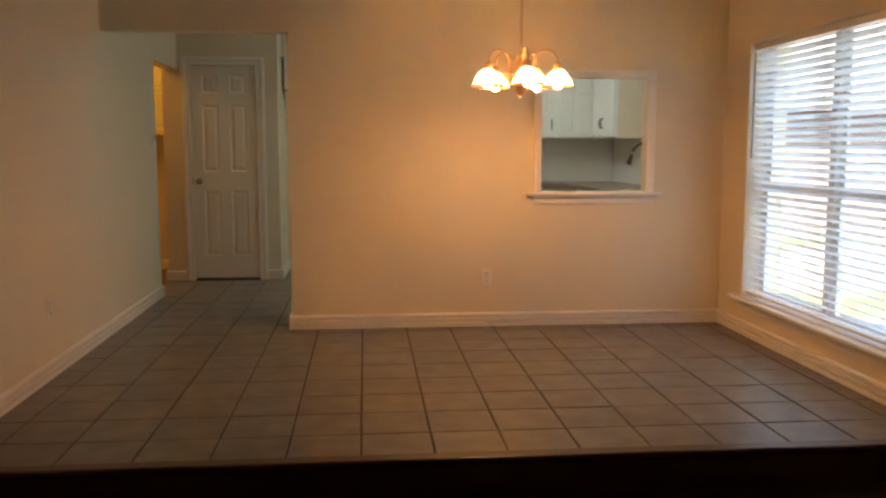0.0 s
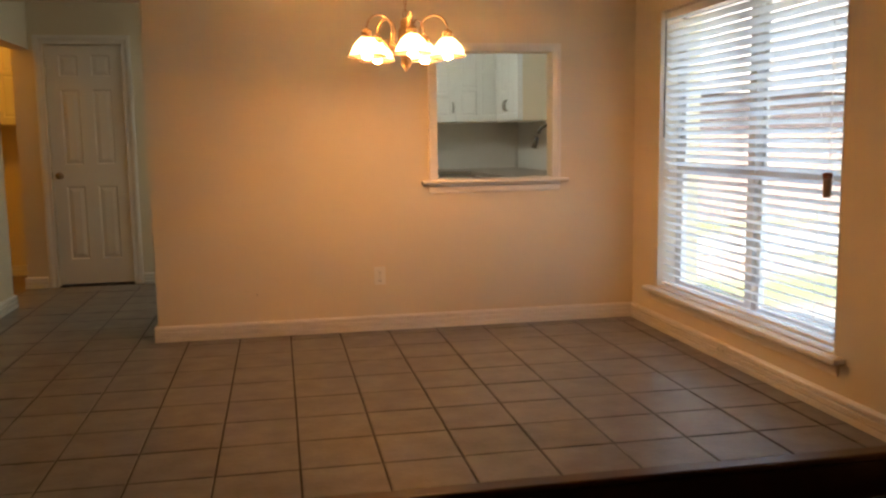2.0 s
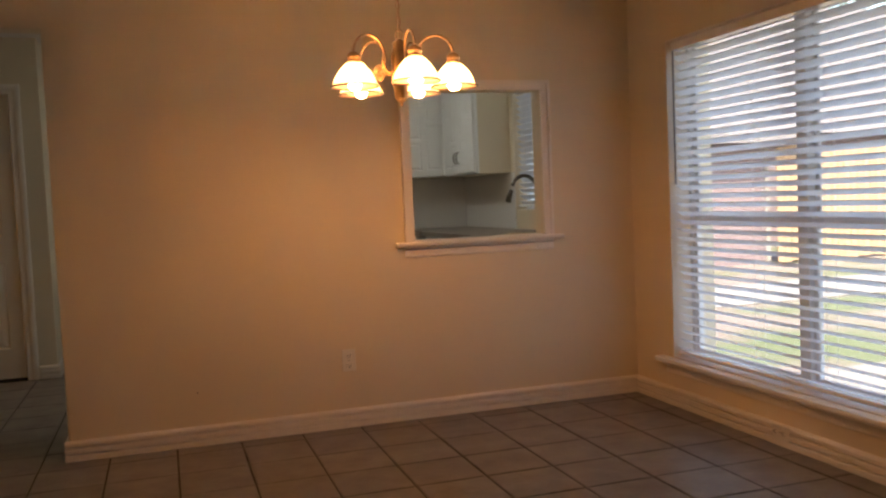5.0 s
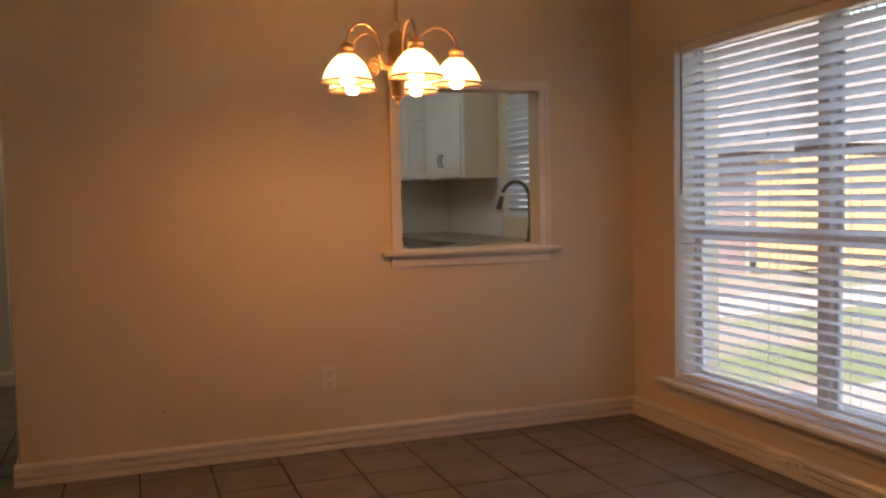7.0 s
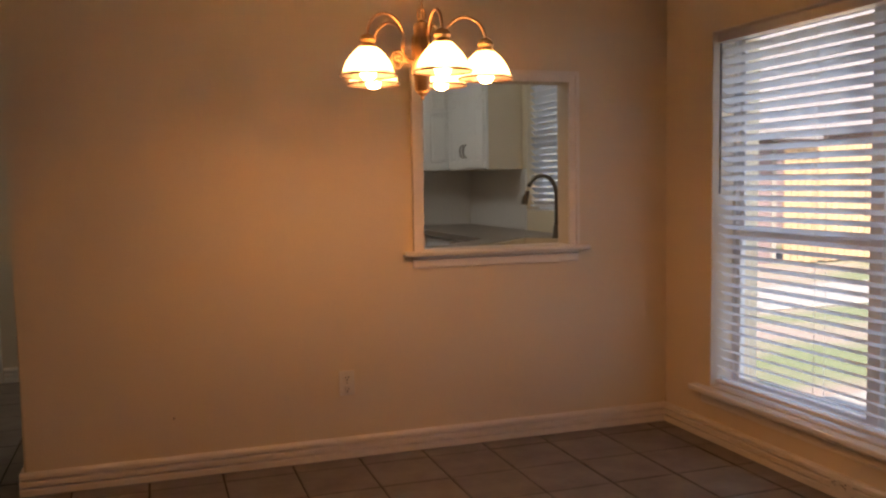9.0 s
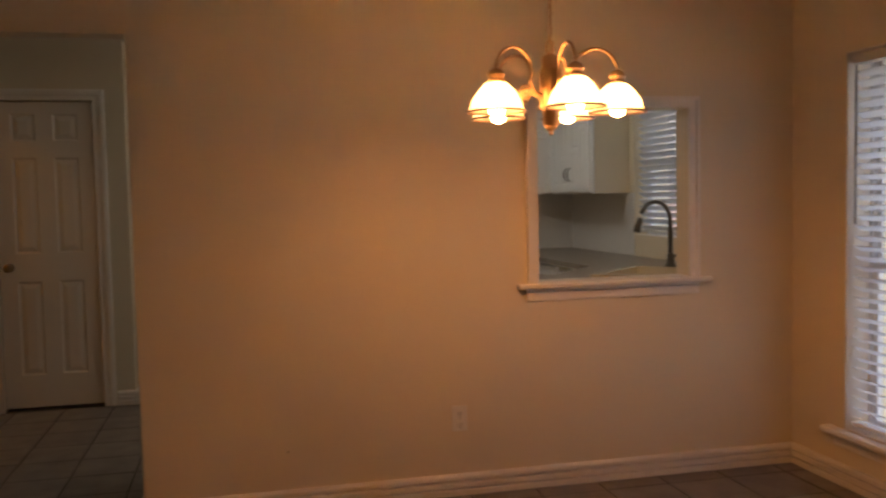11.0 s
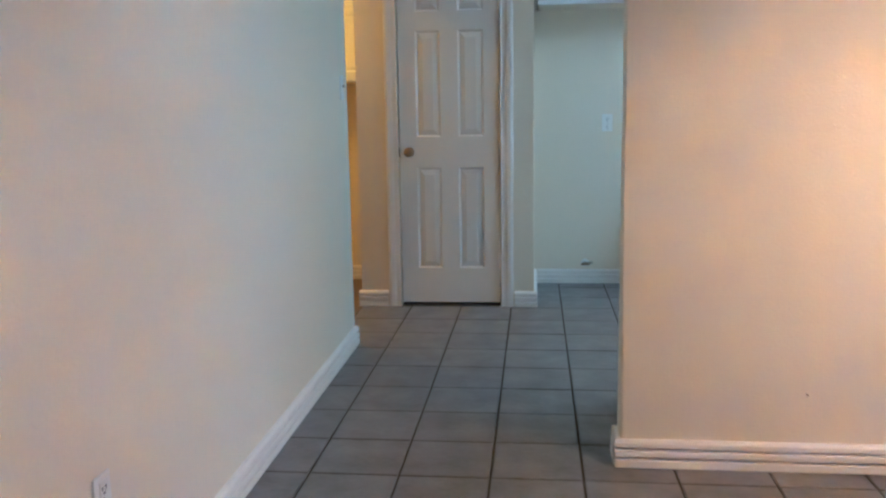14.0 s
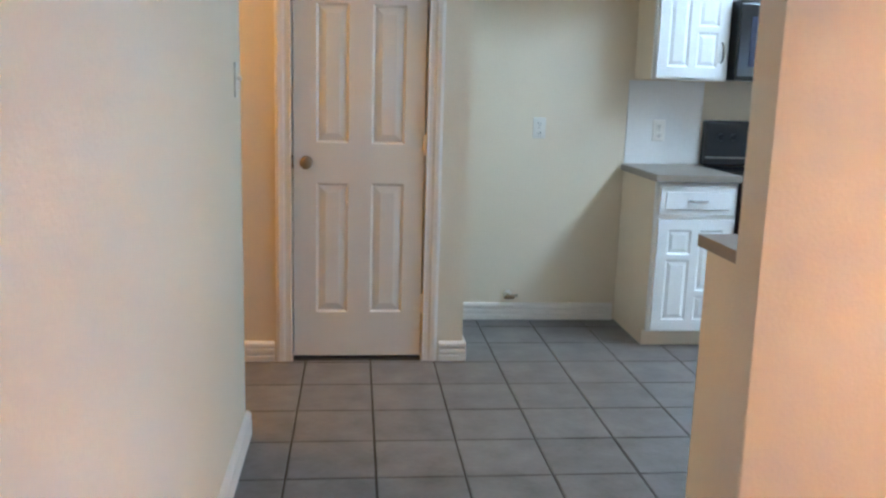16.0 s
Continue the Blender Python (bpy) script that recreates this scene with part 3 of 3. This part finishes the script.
    d = Vector((math.cos(a), math.sin(a), 0))
    path = []
    for i in range(25):
        ang = math.pi * i / 24
        path.append(d * (R - 0.070 - 0.070 * math.cos(ang)) + Vector((0, 0, 0.186 + 0.076 * math.sin(ang))))
    tail = [d * 0.033 + Vector((0, 0, 0.118)), d * 0.060 + Vector((0, 0, 0.122)), d * 0.075 + Vector((0, 0, 0.140)), d * 0.081 + Vector((0, 0, 0.164))]
    arm = part("arm", tube(tail + path, 0.0048, 8), BRASS, ch, "", True)
    scroll = []
    for i in range(26):
        th = i / 25 * 3.4 * math.pi
        rr = 0.027 * (1 - 0.75 * i / 25)
        scroll.append(d * (0.100 - rr * math.cos(th)) + Vector((0, 0, 0.122 + rr * math.sin(th))))
    part("scroll", tube(scroll, 0.0030, 6), BRASS, arm, "", True)
    c = d * R
    part("socket_cup", lathe([(0.006, 0.192), (0.012, 0.190), (0.022, 0.183), (0.027, 0.172), (0.027, 0.168), (0.023, 0.166), (0.023, 0.155), (0.030, 0.151), (0.030, 0.146), (0.0, 0.146)], 20, at=tuple(c)), BRASS, ch, "", True)
    sh = bmesh.new()
    lathe(bell + [(r - 0.003, z - 0.0005) for r, z in bell[::-1]], 32, sh, tuple(c))
    shade = part("shade", sh, SHADE, ch, "frosted white glass bell shade", True)
    rim = tube([c + Vector((0.0915 * math.cos(t), 0.0915 * math.sin(t), 0.0575)) for t in [i * math.pi / 16 for i in range(32)]], 0.0035, 6, True)
    part("rim", rim, RIM, shade, "thin brown rim", True)
    part("bulb", lathe([(0, 0.041), (0.011, 0.043), (0.021, 0.050), (0.026, 0.063), (0.024, 0.078), (0.016, 0.099), (0.013, 0.115), (0.0, 0.115)], 16, at=tuple(c)), BULB, ch, "glowing warm bulb", True)
z, i = 0.300, 0
while z < TOP - 0.03:
    link = []
    for q in range(12):
        t = q * math.pi / 6
        u = 0.0075 * math.cos(t)
        link.append((u * (i % 2), u * ((i + 1) % 2), z + 0.017 * math.sin(t)))
    part("chain_link", tube(link, 0.0019, 6, True), BRASS, ch, "", True)
    z += 0.0285
    i += 1
part("cord", tube([(0.003, 0.002, 0.26), (0.004, -0.003, 0.5), (0.003, 0.003, TOP - 0.01)], 0.0024, 6), BRASS, ch)
part("canopy", lathe([(0.0, TOP - 0.04), (0.02, TOP - 0.038), (0.055, TOP - 0.012), (0.06, TOP - 0.001), (0.0, TOP - 0.001)], 24), BRASS, ch, "", True)


# ---- kitchen ----
def handle(parent, x, y, z, vertical, length=0.10, m=NICKEL):
    """Arched pull on a front that faces -y."""
    pts = []
    for i in range(13):
        s = i / 12 - 0.5
        q = (length * s, -0.002 - 0.026 * (1 - (2 * s) ** 4))
        pts.append((x, y + q[1], z + q[0]) if vertical else (x + q[0], y + q[1], z))
    return part("handle", tube(pts, lambda s: 0.0055 + 0.0025 * (1 - abs(2 * s - 1)), 8), m, parent, "arched nickel pull", True)


def cab_door(parent, x0, x1, z0, z1, y, pull, flip=False):
    """Door with a basket of four raised panels, facing -y, its face at y."""
    w, h = x1 - x0, z1 - z0
    m = 0.052
    xs = [0, m, w / 2 - 0.020, w / 2 + 0.020, w - m, w]
    s = 0.30 if not flip else 0.62
    cols = [((m, w / 2 - 0.020), s), ((w / 2 + 0.020, w - m), 1 - s)]
    cells = []
    for (a, b), f in cols:
        zc = m + (h - 2 * m) * (1 - f)
        cells += [(a, b, m, zc - 0.014), (a, b, zc + 0.014, h - m)]
    zs = sorted({0.0, h} | {round(c[2], 5) for c in cells} | {round(c[3], 5) for c in cells})
    bm = holed(xs, zs, lambda u, v: not any(c[0] < u < c[1] and c[2] < v < c[3] for c in cells), 0.0, 0.02, "y")
    d = part("door", bm, CABPAINT, parent)
    d.matrix_basis = pose(x0, y, z0)
    for a, b, c, e in cells:
        part("panel", raised_panel(a, b, c, e, 0.007, 0.013, 0.016), CABPAINT, d)
    if pull:
        handle(d, *pull, True)
    return d


def cabinet(name, at, w, dep, h, label, doors, drawer=0.0, toe=0.0, turn=0.0, group="", body_mat=None, right_pulls=False):
    """A unit whose front faces -y before the turn; at: front lower corner."""
    c = thing(name, at, label, "cabinet", group, turn=turn)
    bm = bmesh.new()
    add_box(bm, (0, 0.041, toe), (w, dep, h), 0.001)
    part("body", bm, body_mat or WALL, c, "cream painted cabinet side")
    part("face_frame", box((0, 0.02, toe), (w, 0.0405, h), 0.002), CABPAINT, c)
    if toe:
        part("toe_kick", box((0, 0.08, 0), (w, dep, toe - 0.0005)), body_mat or WALL, c)
    top = h - 0.02
    if drawer:
        d = part("drawer_front", box((0.018, 0.0, top - drawer), (w - 0.018, 0.0195, top), 0.006, 2), CABPAINT, c)
        part("drawer_field", box((0.045, -0.006, top - drawer + 0.028), (w - 0.045, 0.0, top - 0.028), 0.004, 1), CABPAINT, d)
        handle(d, w / 2, -0.004, top - drawer / 2, False)
        top -= drawer + 0.022
    dw = (w - 0.03) / doors
    for i in range(doors):
        x0 = 0.015 + i * dw + 0.002
        x1 = x0 + dw - 0.004
        px = (x1 - x0) - 0.03 if (i % 2 == 0 or doors == 1 or right_pulls) else 0.03
        pz = (top - toe - 0.035) - 0.13 if drawer else 0.13
        cab_door(c, x0, x1, toe + 0.015, top, 0.0, (px, 0.0, pz), bool(i % 2))
    return c


CT = 0.875
cabinet("base_cabinet", (0.715, KY - 0.58, 0), 0.43, 0.578, CT, "white base cabinet with one drawer and raised-panel door", 1, 0.15, 0.09)
cabinet("upper_cabinet", (0.742, KY - 0.31, 1.378), 0.404, 0.308, 0.783, "white wall cabinet with raised-panel door beside the microwave", 1)
cabinet("refrigerator_cabinet", (-0.245, KY - 0.36, 1.84), 0.98, 0.355, 0.318, "short white cabinet above the refrigerator alcove", 2)
structure("backsplash", box((0.715, KY - 0.008, CT + 0.037), (1.147, KY, 1.374)), SPLASH, "white backsplash panel behind the counter", "backsplash")
plate("wall_outlet", (0.90, KY - 0.008, 1.10), 0, "outlet", "white outlet on the backsplash")
structure("backsplash_corner", box((1.91, KY - 0.008, CT + 0.037), (KX - 0.008, KY, 1.374)), SPLASH, "white backsplash panel along the back wall", "backsplash")
structure("backsplash_side", box((KX - 0.008, 8.76, CT + 0.037), (KX, KY - 0.008, 1.36)), SPLASH, "white backsplash panel in the corner", "backsplash")


def counter(name, pts, label):
    bm = bmesh.new()
    lo = [bm.verts.new((x, y, CT)) for x, y in pts]
    hi = [bm.verts.new((x, y, CT + 0.036)) for x, y in pts]
    n = len(pts)
    for i in range(n):
        bm.faces.new([lo[i], lo[(i + 1) % n], hi[(i + 1) % n], hi[i]])
    bm.faces.new(hi)
    bm.faces.new(lo[::-1])
    bmesh.ops.bevel(bm, geom=bm.edges[:], offset=0.005, segments=2, affect="EDGES")
    return tagged(part(name, bm, COUNTER), label, "countertop")


counter("countertop", [(0.695, KY - 0.605), (1.147, KY - 0.605), (1.147, KY - 0.009), (0.695, KY - 0.009)], "short taupe laminate countertop beside the stove")
# run under the pass-through and along the outer wall, with a diagonal corner and a cut-out for the sink
SINK_AT = pose(2.66, 7.42, 0, 0, 0, 45)


def sink_corner(x, y):
    return (SINK_AT @ Vector((x, y, 0)))[:2]


SW, SD = 0.28, 0.21
hole = [sink_corner(x, y) for x, y in ((-SW, -SD), (SW, -SD), (SW, SD), (-SW, SD))]
outline = [(0.225, BY + BT + 0.002), (KX - 0.009, BY + BT + 0.002), (KX - 0.009, KY - 0.009), (KX - 0.64, KY - 0.009), (KX - 0.64, 8.05), (2.17, 7.625), (0.225, 7.625)]
bm = bmesh.new()
edges = []
for loop in (outline, hole):
    vs = [bm.verts.new((x, y, CT)) for x, y in loop]
    edges += [bm.edges.new((vs[i], vs[(i + 1) % len(vs)])) for i in range(len(vs))]
filled = bmesh.ops.triangle_fill(bm, edges=edges, use_beauty=True)
faces = [g for g in filled["geom"] if isinstance(g, bmesh.types.BMFace)]
up = bmesh.ops.extrude_face_region(bm, geom=faces)
bmesh.ops.translate(bm, verts=[g for g in up["geom"] if isinstance(g, bmesh.types.BMVert)], vec=(0, 0, 0.036))
tagged(part("countertop", bm, COUNTER), "taupe laminate countertop wrapping the kitchen corner", "countertop")
counter("countertop", [(1.91, KY - 0.639), (KX - 0.641, KY - 0.639), (KX - 0.641, KY - 0.009), (1.91, KY - 0.009)], "taupe laminate countertop between stove and corner")
tagged(part("end_panel", box((0.243, BY + BT + 0.002, 0), (0.265, 7.595, CT - 0.001), 0.002), WALL), "cream end panel of the peninsula cabinets", "panel")
for i, (x, w, n) in enumerate(((0.267, 0.615, 2), (0.884, 0.60, 2), (1.486, 0.54, 1))):
    cabinet("peninsula_cabinet", (x + w, 7.595, 0), w, 0.655, CT - 0.001, "white base cabinet under the pass-through counter", n, 0.15, 0.09, 180, "peninsula cabinets")
for y, w in ((8.09, 0.62), (8.712, 0.60)):
    cabinet("side_cabinet", (KX - 0.61, y + w, 0), w, 0.60, CT - 0.001, "white base cabinet along the outer kitchen wall", 2, 0.15, 0.09, -90, "cabinets along the outer wall")
cabinet("sink_cabinet", (2.61, 8.05, 0), 0.64, 0.42, CT - 0.001, "white diagonal base cabinet under the corner sink", 2, 0, 0.09, 225)
cabinet("corner_cabinet", (1.912, KY - 0.61, 0), 0.728, 0.608, CT - 0.001, "white base cabinet between stove and corner", 2, 0.15, 0.09)
cabinet("upper_cabinet", (KX - 0.31, KY - 0.312, 1.36), 0.785, 0.308, 0.798, "white wall cabinet with two raised-panel doors", 2, turn=-90, group="corner wall cabinets")
cabinet("upper_cabinet", (2.02, KY - 0.31, 1.36), 0.935, 0.308, 0.798, "white wall cabinet reaching into the kitchen corner", 2, group="corner wall cabinets", right_pulls=True)

# sink and faucet
ks = thing("kitchen_sink", (2.66, 7.42, 0), "almond enamel drop-in corner sink", "sink", turn=45)
part("rim", holed([-SW - 0.03, -SW + 0.025, SW - 0.025, SW + 0.03], [-SD - 0.03, -SD + 0.025, SD - 0.025, SD + 0.03],
     lambda u, v: not (abs(u) < SW - 0.025 and abs(v) < SD - 0.025), CT + 0.0365, CT + 0.052, "z"), SINK, ks)
bowl = bmesh.new()
add_box(bowl, (-SW + 0.026, -SD + 0.026, CT - 0.15), (SW - 0.026, SD - 0.026, CT + 0.05))
bmesh.ops.delete(bowl, geom=[f for f in bowl.faces if all(v.co.z > CT for v in f.verts)], context="FACES")
part("bowl", bowl, SINK, ks)
part("divider", box((-0.012, -SD + 0.028, CT - 0.10), (0.012, SD - 0.028, CT + 0.030), 0.005, 2), SINK, ks)
FX, FY, FZ = 2.875, 7.63, CT + 0.052
FAUCET = mat("dark_nickel", (0.17, 0.15, 0.13), 0.28, metal=1.0, var=0.1, scale=25)
fa = thing("faucet", (FX, FY, FZ), "dark nickel gooseneck kitchen faucet", "faucet")
part("base", lathe([(0.030, 0), (0.030, 0.008), (0.022, 0.016), (0.020, 0.07), (0.017, 0.08), (0.0, 0.08)], 20), FAUCET, fa, "", True)
neck = [(0, 0, 0.075), (0, 0, 0.24)] + [(-0.095 + 0.095 * math.cos(a), 0, 0.26 + 0.115 * math.sin(a)) for a in [i * math.pi / 14 for i in range(13)]]
part("neck", tube(neck, 0.0125, 12), FAUCET, fa, "", True)
part("spray_head", tube([(-0.188, 0, 0.285), (-0.20, 0, 0.25), (-0.212, 0, 0.205)], lambda q: 0.0145 + 0.006 * q, 12), FAUCET, fa, "", True)
part("lever", tube([(0.0, -0.018, 0.05), (0.02, -0.05, 0.075), (0.03, -0.09, 0.10)], 0.006, 8), FAUCET, fa, "", True)

# stove and microwave
st = thing("stove", (1.152, KY - 0.635, 0), "black freestanding electric range", "stove")
part("body", box((0, 0.025, 0.02), (0.755, 0.631, 0.895), 0.004), BLACK, st)
part("cooktop", box((-0.004, 0.0, 0.896), (0.759, 0.56, 0.912), 0.005, 2), BLACKGLASS, st)
part("oven_door", box((0.01, 0.0, 0.22), (0.745, 0.024, 0.80), 0.008, 2), BLACKGLASS, st)
part("oven_handle", tube([(0.06, -0.035, 0.755), (0.695, -0.035, 0.755)], 0.011, 10), BLACK, st)
part("drawer", box((0.01, 0.002, 0.05), (0.745, 0.024, 0.205), 0.006, 2), BLACK, st)
panel_bm = bmesh.new()
add_box(panel_bm, (0, 0.56, 0.913), (0.755, 0.632, 1.165), 0.016, 3)
back = part("control_panel", panel_bm, BLACK, st)
for kx in (0.085, 0.16, 0.60, 0.67):
    kb = lathe([(0, 0.022), (0.016, 0.022), (0.020, 0.0), (0, 0.0)], 16)
    part("knob", kb, BLACK, back, "", True).matrix_basis = pose(kx, 0.56, 1.075, 90)
part("display", box((0.28, 0.556, 1.05), (0.48, 0.561, 1.11), 0.001), BLACKGLASS, back)
part("trim_strip", box((0.004, 0.549, 0.955), (0.751, 0.560, 0.966), 0.002), NICKEL, back, "thin silver strip")
mw = thing("microwave", (1.152, KY - 0.39, 1.385), "black microwave mounted over the electric range", "microwave")
part("body", box((0, 0.02, 0), (0.755, 0.386, 0.40), 0.004), BLACK, mw)
part("door", box((0.0, 0.0, 0.012), (0.57, 0.0195, 0.388), 0.008, 2), BLACKGLASS, mw)
part("window", box((0.06, -0.003, 0.07), (0.49, 0.0, 0.32), 0.003), mat("smoked_window", (0.018, 0.022, 0.045), 0.25), mw, "smoked grey window")
part("keypad", box((0.58, 0.0, 0.012), (0.755, 0.0195, 0.388), 0.006), BLACK, mw)
part("handle", tube([(0.55, -0.03, 0.06), (0.55, -0.03, 0.34)], 0.009, 8), BLACK, mw)
cabinet("upper_cabinet", (1.152, KY - 0.31, 1.79), 0.755, 0.308, 0.368, "short white cabinet above the microwave", 2)

# added fill light: an unseen ceiling box that brightens kitchen and hall
kl = thing("kitchen_fill_light", (1.75, 8.45, CEIL), "added unseen box light that fills the kitchen from the ceiling", "lamp")
part("tray", box((-0.20, -0.63, -0.03), (0.20, 0.63, 0.0), 0.004), PLATE, kl)
part("diffuser", box((-0.17, -0.60, -0.085), (0.17, 0.60, -0.031), 0.012, 2), emit_mat("fill_diffuser", (0.86, 0.97, 0.98), 1.45), kl, "glowing white diffuser of the added fill light")

# water valve in the alcove
v = thing("water_valve", (0.082, KY, 0.145), "small brass water valve for the refrigerator", "valve")
part("escutcheon", lathe([(0, 0), (0.026, 0), (0.024, 0.006), (0, 0.008)], 16), PLATE, v, "", True).matrix_basis = pose(0, 0, 0, 90)
part("stem", tube([(0, -0.004, 0), (0, -0.06, 0)], 0.010, 10), VALVE, v, "", True)
part("outlet_nozzle", tube([(0, -0.045, 0), (0.05, -0.045, 0.006)], 0.009, 10), VALVE, v, "", True)
part("valve_handle", box((-0.028, -0.078, -0.009), (0.028, -0.060, 0.009), 0.004, 2), KNOB, v)

# ---- laundry room ----
cabinet("laundry_cabinet", (-2.27, LAUND_Y - 0.33, 1.39), 0.92, 0.328, 0.76, "white wall cabinet under warm lamp light", 2)
lamp = thing("ceiling_lamp", (-2.1, 8.9, CEIL), "lit warm ceiling lamp in the laundry", "lamp")
part("base", lathe([(0, 0), (0.10, 0), (0.10, -0.02), (0, -0.02)], 24), PLATE, lamp)
part("globe", lathe([(0.09, -0.021), (0.11, -0.06), (0.09, -0.10), (0.04, -0.125), (0, -0.13)], 24), emit_mat("lit_globe", (1.0, 0.45, 0.06), 6.5), lamp, "glowing globe", True)

# ---- yard ----
GZ = -0.20
structure("ground", holed([-400, KX + TH + 0.0, 400], [-400, 400], lambda u, v_: u > KX, GZ - 0.3, GZ, "z"), LAWN, "patchy lawn with leaf litter", "ground")
structure("pavement", box((3.7, 10.7, GZ), (40, 12.3, GZ + 0.03), 0.01), CONCRETE, "pale concrete path across the yard", "pavement")
structure("pavement_patio", box((KX + TH + 0.1, 1.5, GZ), (6.3, 7.4, GZ + 0.04), 0.01), CONCRETE, "pale concrete patio slab by the house", "pavement")
fence = thing("fence", (20.1, 14.75, GZ), "sunlit yellow cedar plank fence", "fence", turn=90)
plank = box((-0.011, -0.068, 0.03), (0.011, 0.068, 2.02), 0.004)
me_plank = part("plank", plank, FENCE, fence)
me_plank.matrix_basis = pose(0, -9, 0)
for i in range(1, 130):
    q = new("plank", me_plank.data)
    q.parent = fence
    q.matrix_basis = pose(0, -9 + i * 0.143, random.uniform(-0.015, 0.015))
for zz in (0.3, 1.0, 1.7):
    part("rail", box((0.012, -9.1, zz - 0.045), (0.05, 9.5, zz + 0.045)), FENCE, fence)
house = thing("neighbour_house", (4.6, 15.0, GZ), "mauve brick house with a grey shingle roof", "house")
part("wall", box((-9, 0, 0), (6.0, 8, 2.19)), BRICK, house)
roof = bmesh.new()
rv = [roof.verts.new(c) for c in ((-9.5, -0.5, 2.2), (6.5, -0.5, 2.2), (6.5, 8.5, 2.2), (-9.5, 8.5, 2.2), (-9.5, 4, 5.6), (6.5, 4, 5.6))]
for q in ((0, 1, 5, 4), (2, 3, 4, 5), (1, 2, 5), (3, 0, 4), (3, 2, 1, 0)):
    roof.faces.new([rv[i] for i in q])
part("roof", roof, SHINGLE, house)
part("corner_board", box((5.93, -0.03, 0.0), (6.02, -0.002, 2.19)), CONCRETE, house, "pale grey corner board")
part("fascia", box((-9.5, -0.56, 2.08), (6.5, -0.505, 2.24)), SHINGLE, house)
far_house = thing("neighbour_house", (22.5, 19.0, GZ), "low house behind the fence with a grey shingle roof", "house")
part("wall", box((-10.5, 0, 0), (9, 8, 2.49)), BRICK, far_house)
roof = bmesh.new()
rv = [roof.verts.new(c) for c in ((-11, -0.6, 2.5), (9.5, -0.6, 2.5), (9.5, 8.6, 2.5), (-11, 8.6, 2.5), (-8, 4, 6.4), (6.5, 4, 6.4))]
for q in ((0, 1, 5, 4), (2, 3, 4, 5), (1, 2, 5), (3, 0, 4), (3, 2, 1, 0)):
    roof.faces.new([rv[i] for i in q])
part("roof", roof, SHINGLE, far_house)


def tree(at, height, crown, seed, label):
    rng = random.Random(seed)
    t = thing("tree", at, label, "tree")
    trunk = bmesh.new()
    tube([(0.10 * math.sin(q * 1.7 + seed), 0.08 * math.sin(q * 2.1), q * height * 0.62) for q in [i / 8 for i in range(9)]], lambda q: 0.22 - 0.13 * q, 10, bm=trunk)
    tips = []
    for i in range(9):
        a = i * 2.4 + seed
        z0 = height * (0.34 + 0.03 * i)
        end = Vector((math.cos(a) * crown * 0.75, math.sin(a) * crown * 0.75, z0 + height * rng.uniform(0.12, 0.30)))
        mid = Vector((end.x * 0.45, end.y * 0.45, z0 + 0.3))
        tube([(0, 0, z0 - 0.15), mid, end], lambda q: 0.085 - 0.06 * q, 6, bm=trunk)
        tips += [mid, end]
    part("trunk", trunk, BARK, t, "", True)
    leaves = bmesh.new()
    for i in range(5200):
        c = rng.choice(tips) + Vector((rng.gauss(0, 0.42), rng.gauss(0, 0.42), rng.gauss(0.25, 0.36))) * crown * 0.5
        n = Vector((rng.gauss(0, 1), rng.gauss(0, 1), rng.gauss(0, 1))).normalized()
        u = n.orthogonal().normalized() * rng.uniform(0.06, 0.13)
        w = n.cross(u) * 0.6
        leaves.faces.new([leaves.verts.new(c + p) for p in (-u, -w * 0.9, u, w * 0.9)])
    part("crown", leaves, LEAF, t)
    return t


tree((13.0, 27.5, GZ), 9.5, 3.2, 1, "leafy tree rising behind the houses")
tree((24.0, 30.0, GZ), 10.5, 3.4, 2, "broad leafy tree behind the low house")
tree((33.0, 20.5, GZ), 9.0, 3.0, 5, "leafy tree over the fence")

# ---- floor tiles ----
TX, TY, TX0, TY0, GAP = 0.308, 0.308, -1.022, 5.463, 0.0046
tile_meshes = {}


def tile_mesh(w, d):
    key = (round(w, 3), round(d, 3))
    if key not in tile_meshes:
        bm = bmesh.new()
        b = 0.003
        lo = [bm.verts.new((x, y, -0.008)) for x, y in ((0, 0), (w, 0), (w, d), (0, d))]
        hi = [bm.verts.new((x, y, -0.0015)) for x, y in ((0, 0), (w, 0), (w, d), (0, d))]
        tp = [bm.verts.new((x, y, 0.0)) for x, y in ((b, b), (w - b, b), (w - b, d - b), (b, d - b))]
        for p, q in ((lo, hi), (hi, tp)):
            for i in range(4):
                bm.faces.new([p[i], p[(i + 1) % 4], q[(i + 1) % 4], q[i]])
        bm.faces.new(tp)
        me = bpy.data.meshes.new("tile")
        bm.to_mesh(me)
        bm.free()
        me.materials.append(TILE)
        tile_meshes[key] = me
    return tile_meshes[key]


for i in range(-1, 15):
    for j in range(-5, 16):
        xa, xb = TX0 + i * TX + GAP, TX0 + (i + 1) * TX - GAP
        ya, yb = TY0 + j * TY + 0.003, TY0 + (j + 1) * TY - 0.003
        xa, ya, yb = max(xa, LX - (LT if yb > LEND + 0.05 else 0)), max(ya, STEP_Y + 0.036), min(yb, KY)
        xb = min(xb, RX if yb < BY + 0.2 else KX)
        if xb - xa < 0.02 or yb - ya < 0.02:
            continue
        q = new("tile", tile_mesh(xb - xa, yb - ya))
        q.parent = floor
        q.matrix_basis = pose(xa, ya, random.uniform(-0.0006, 0.0006), random.uniform(-0.1, 0.1), random.uniform(-0.1, 0.1), random.uniform(-0.2, 0.2))
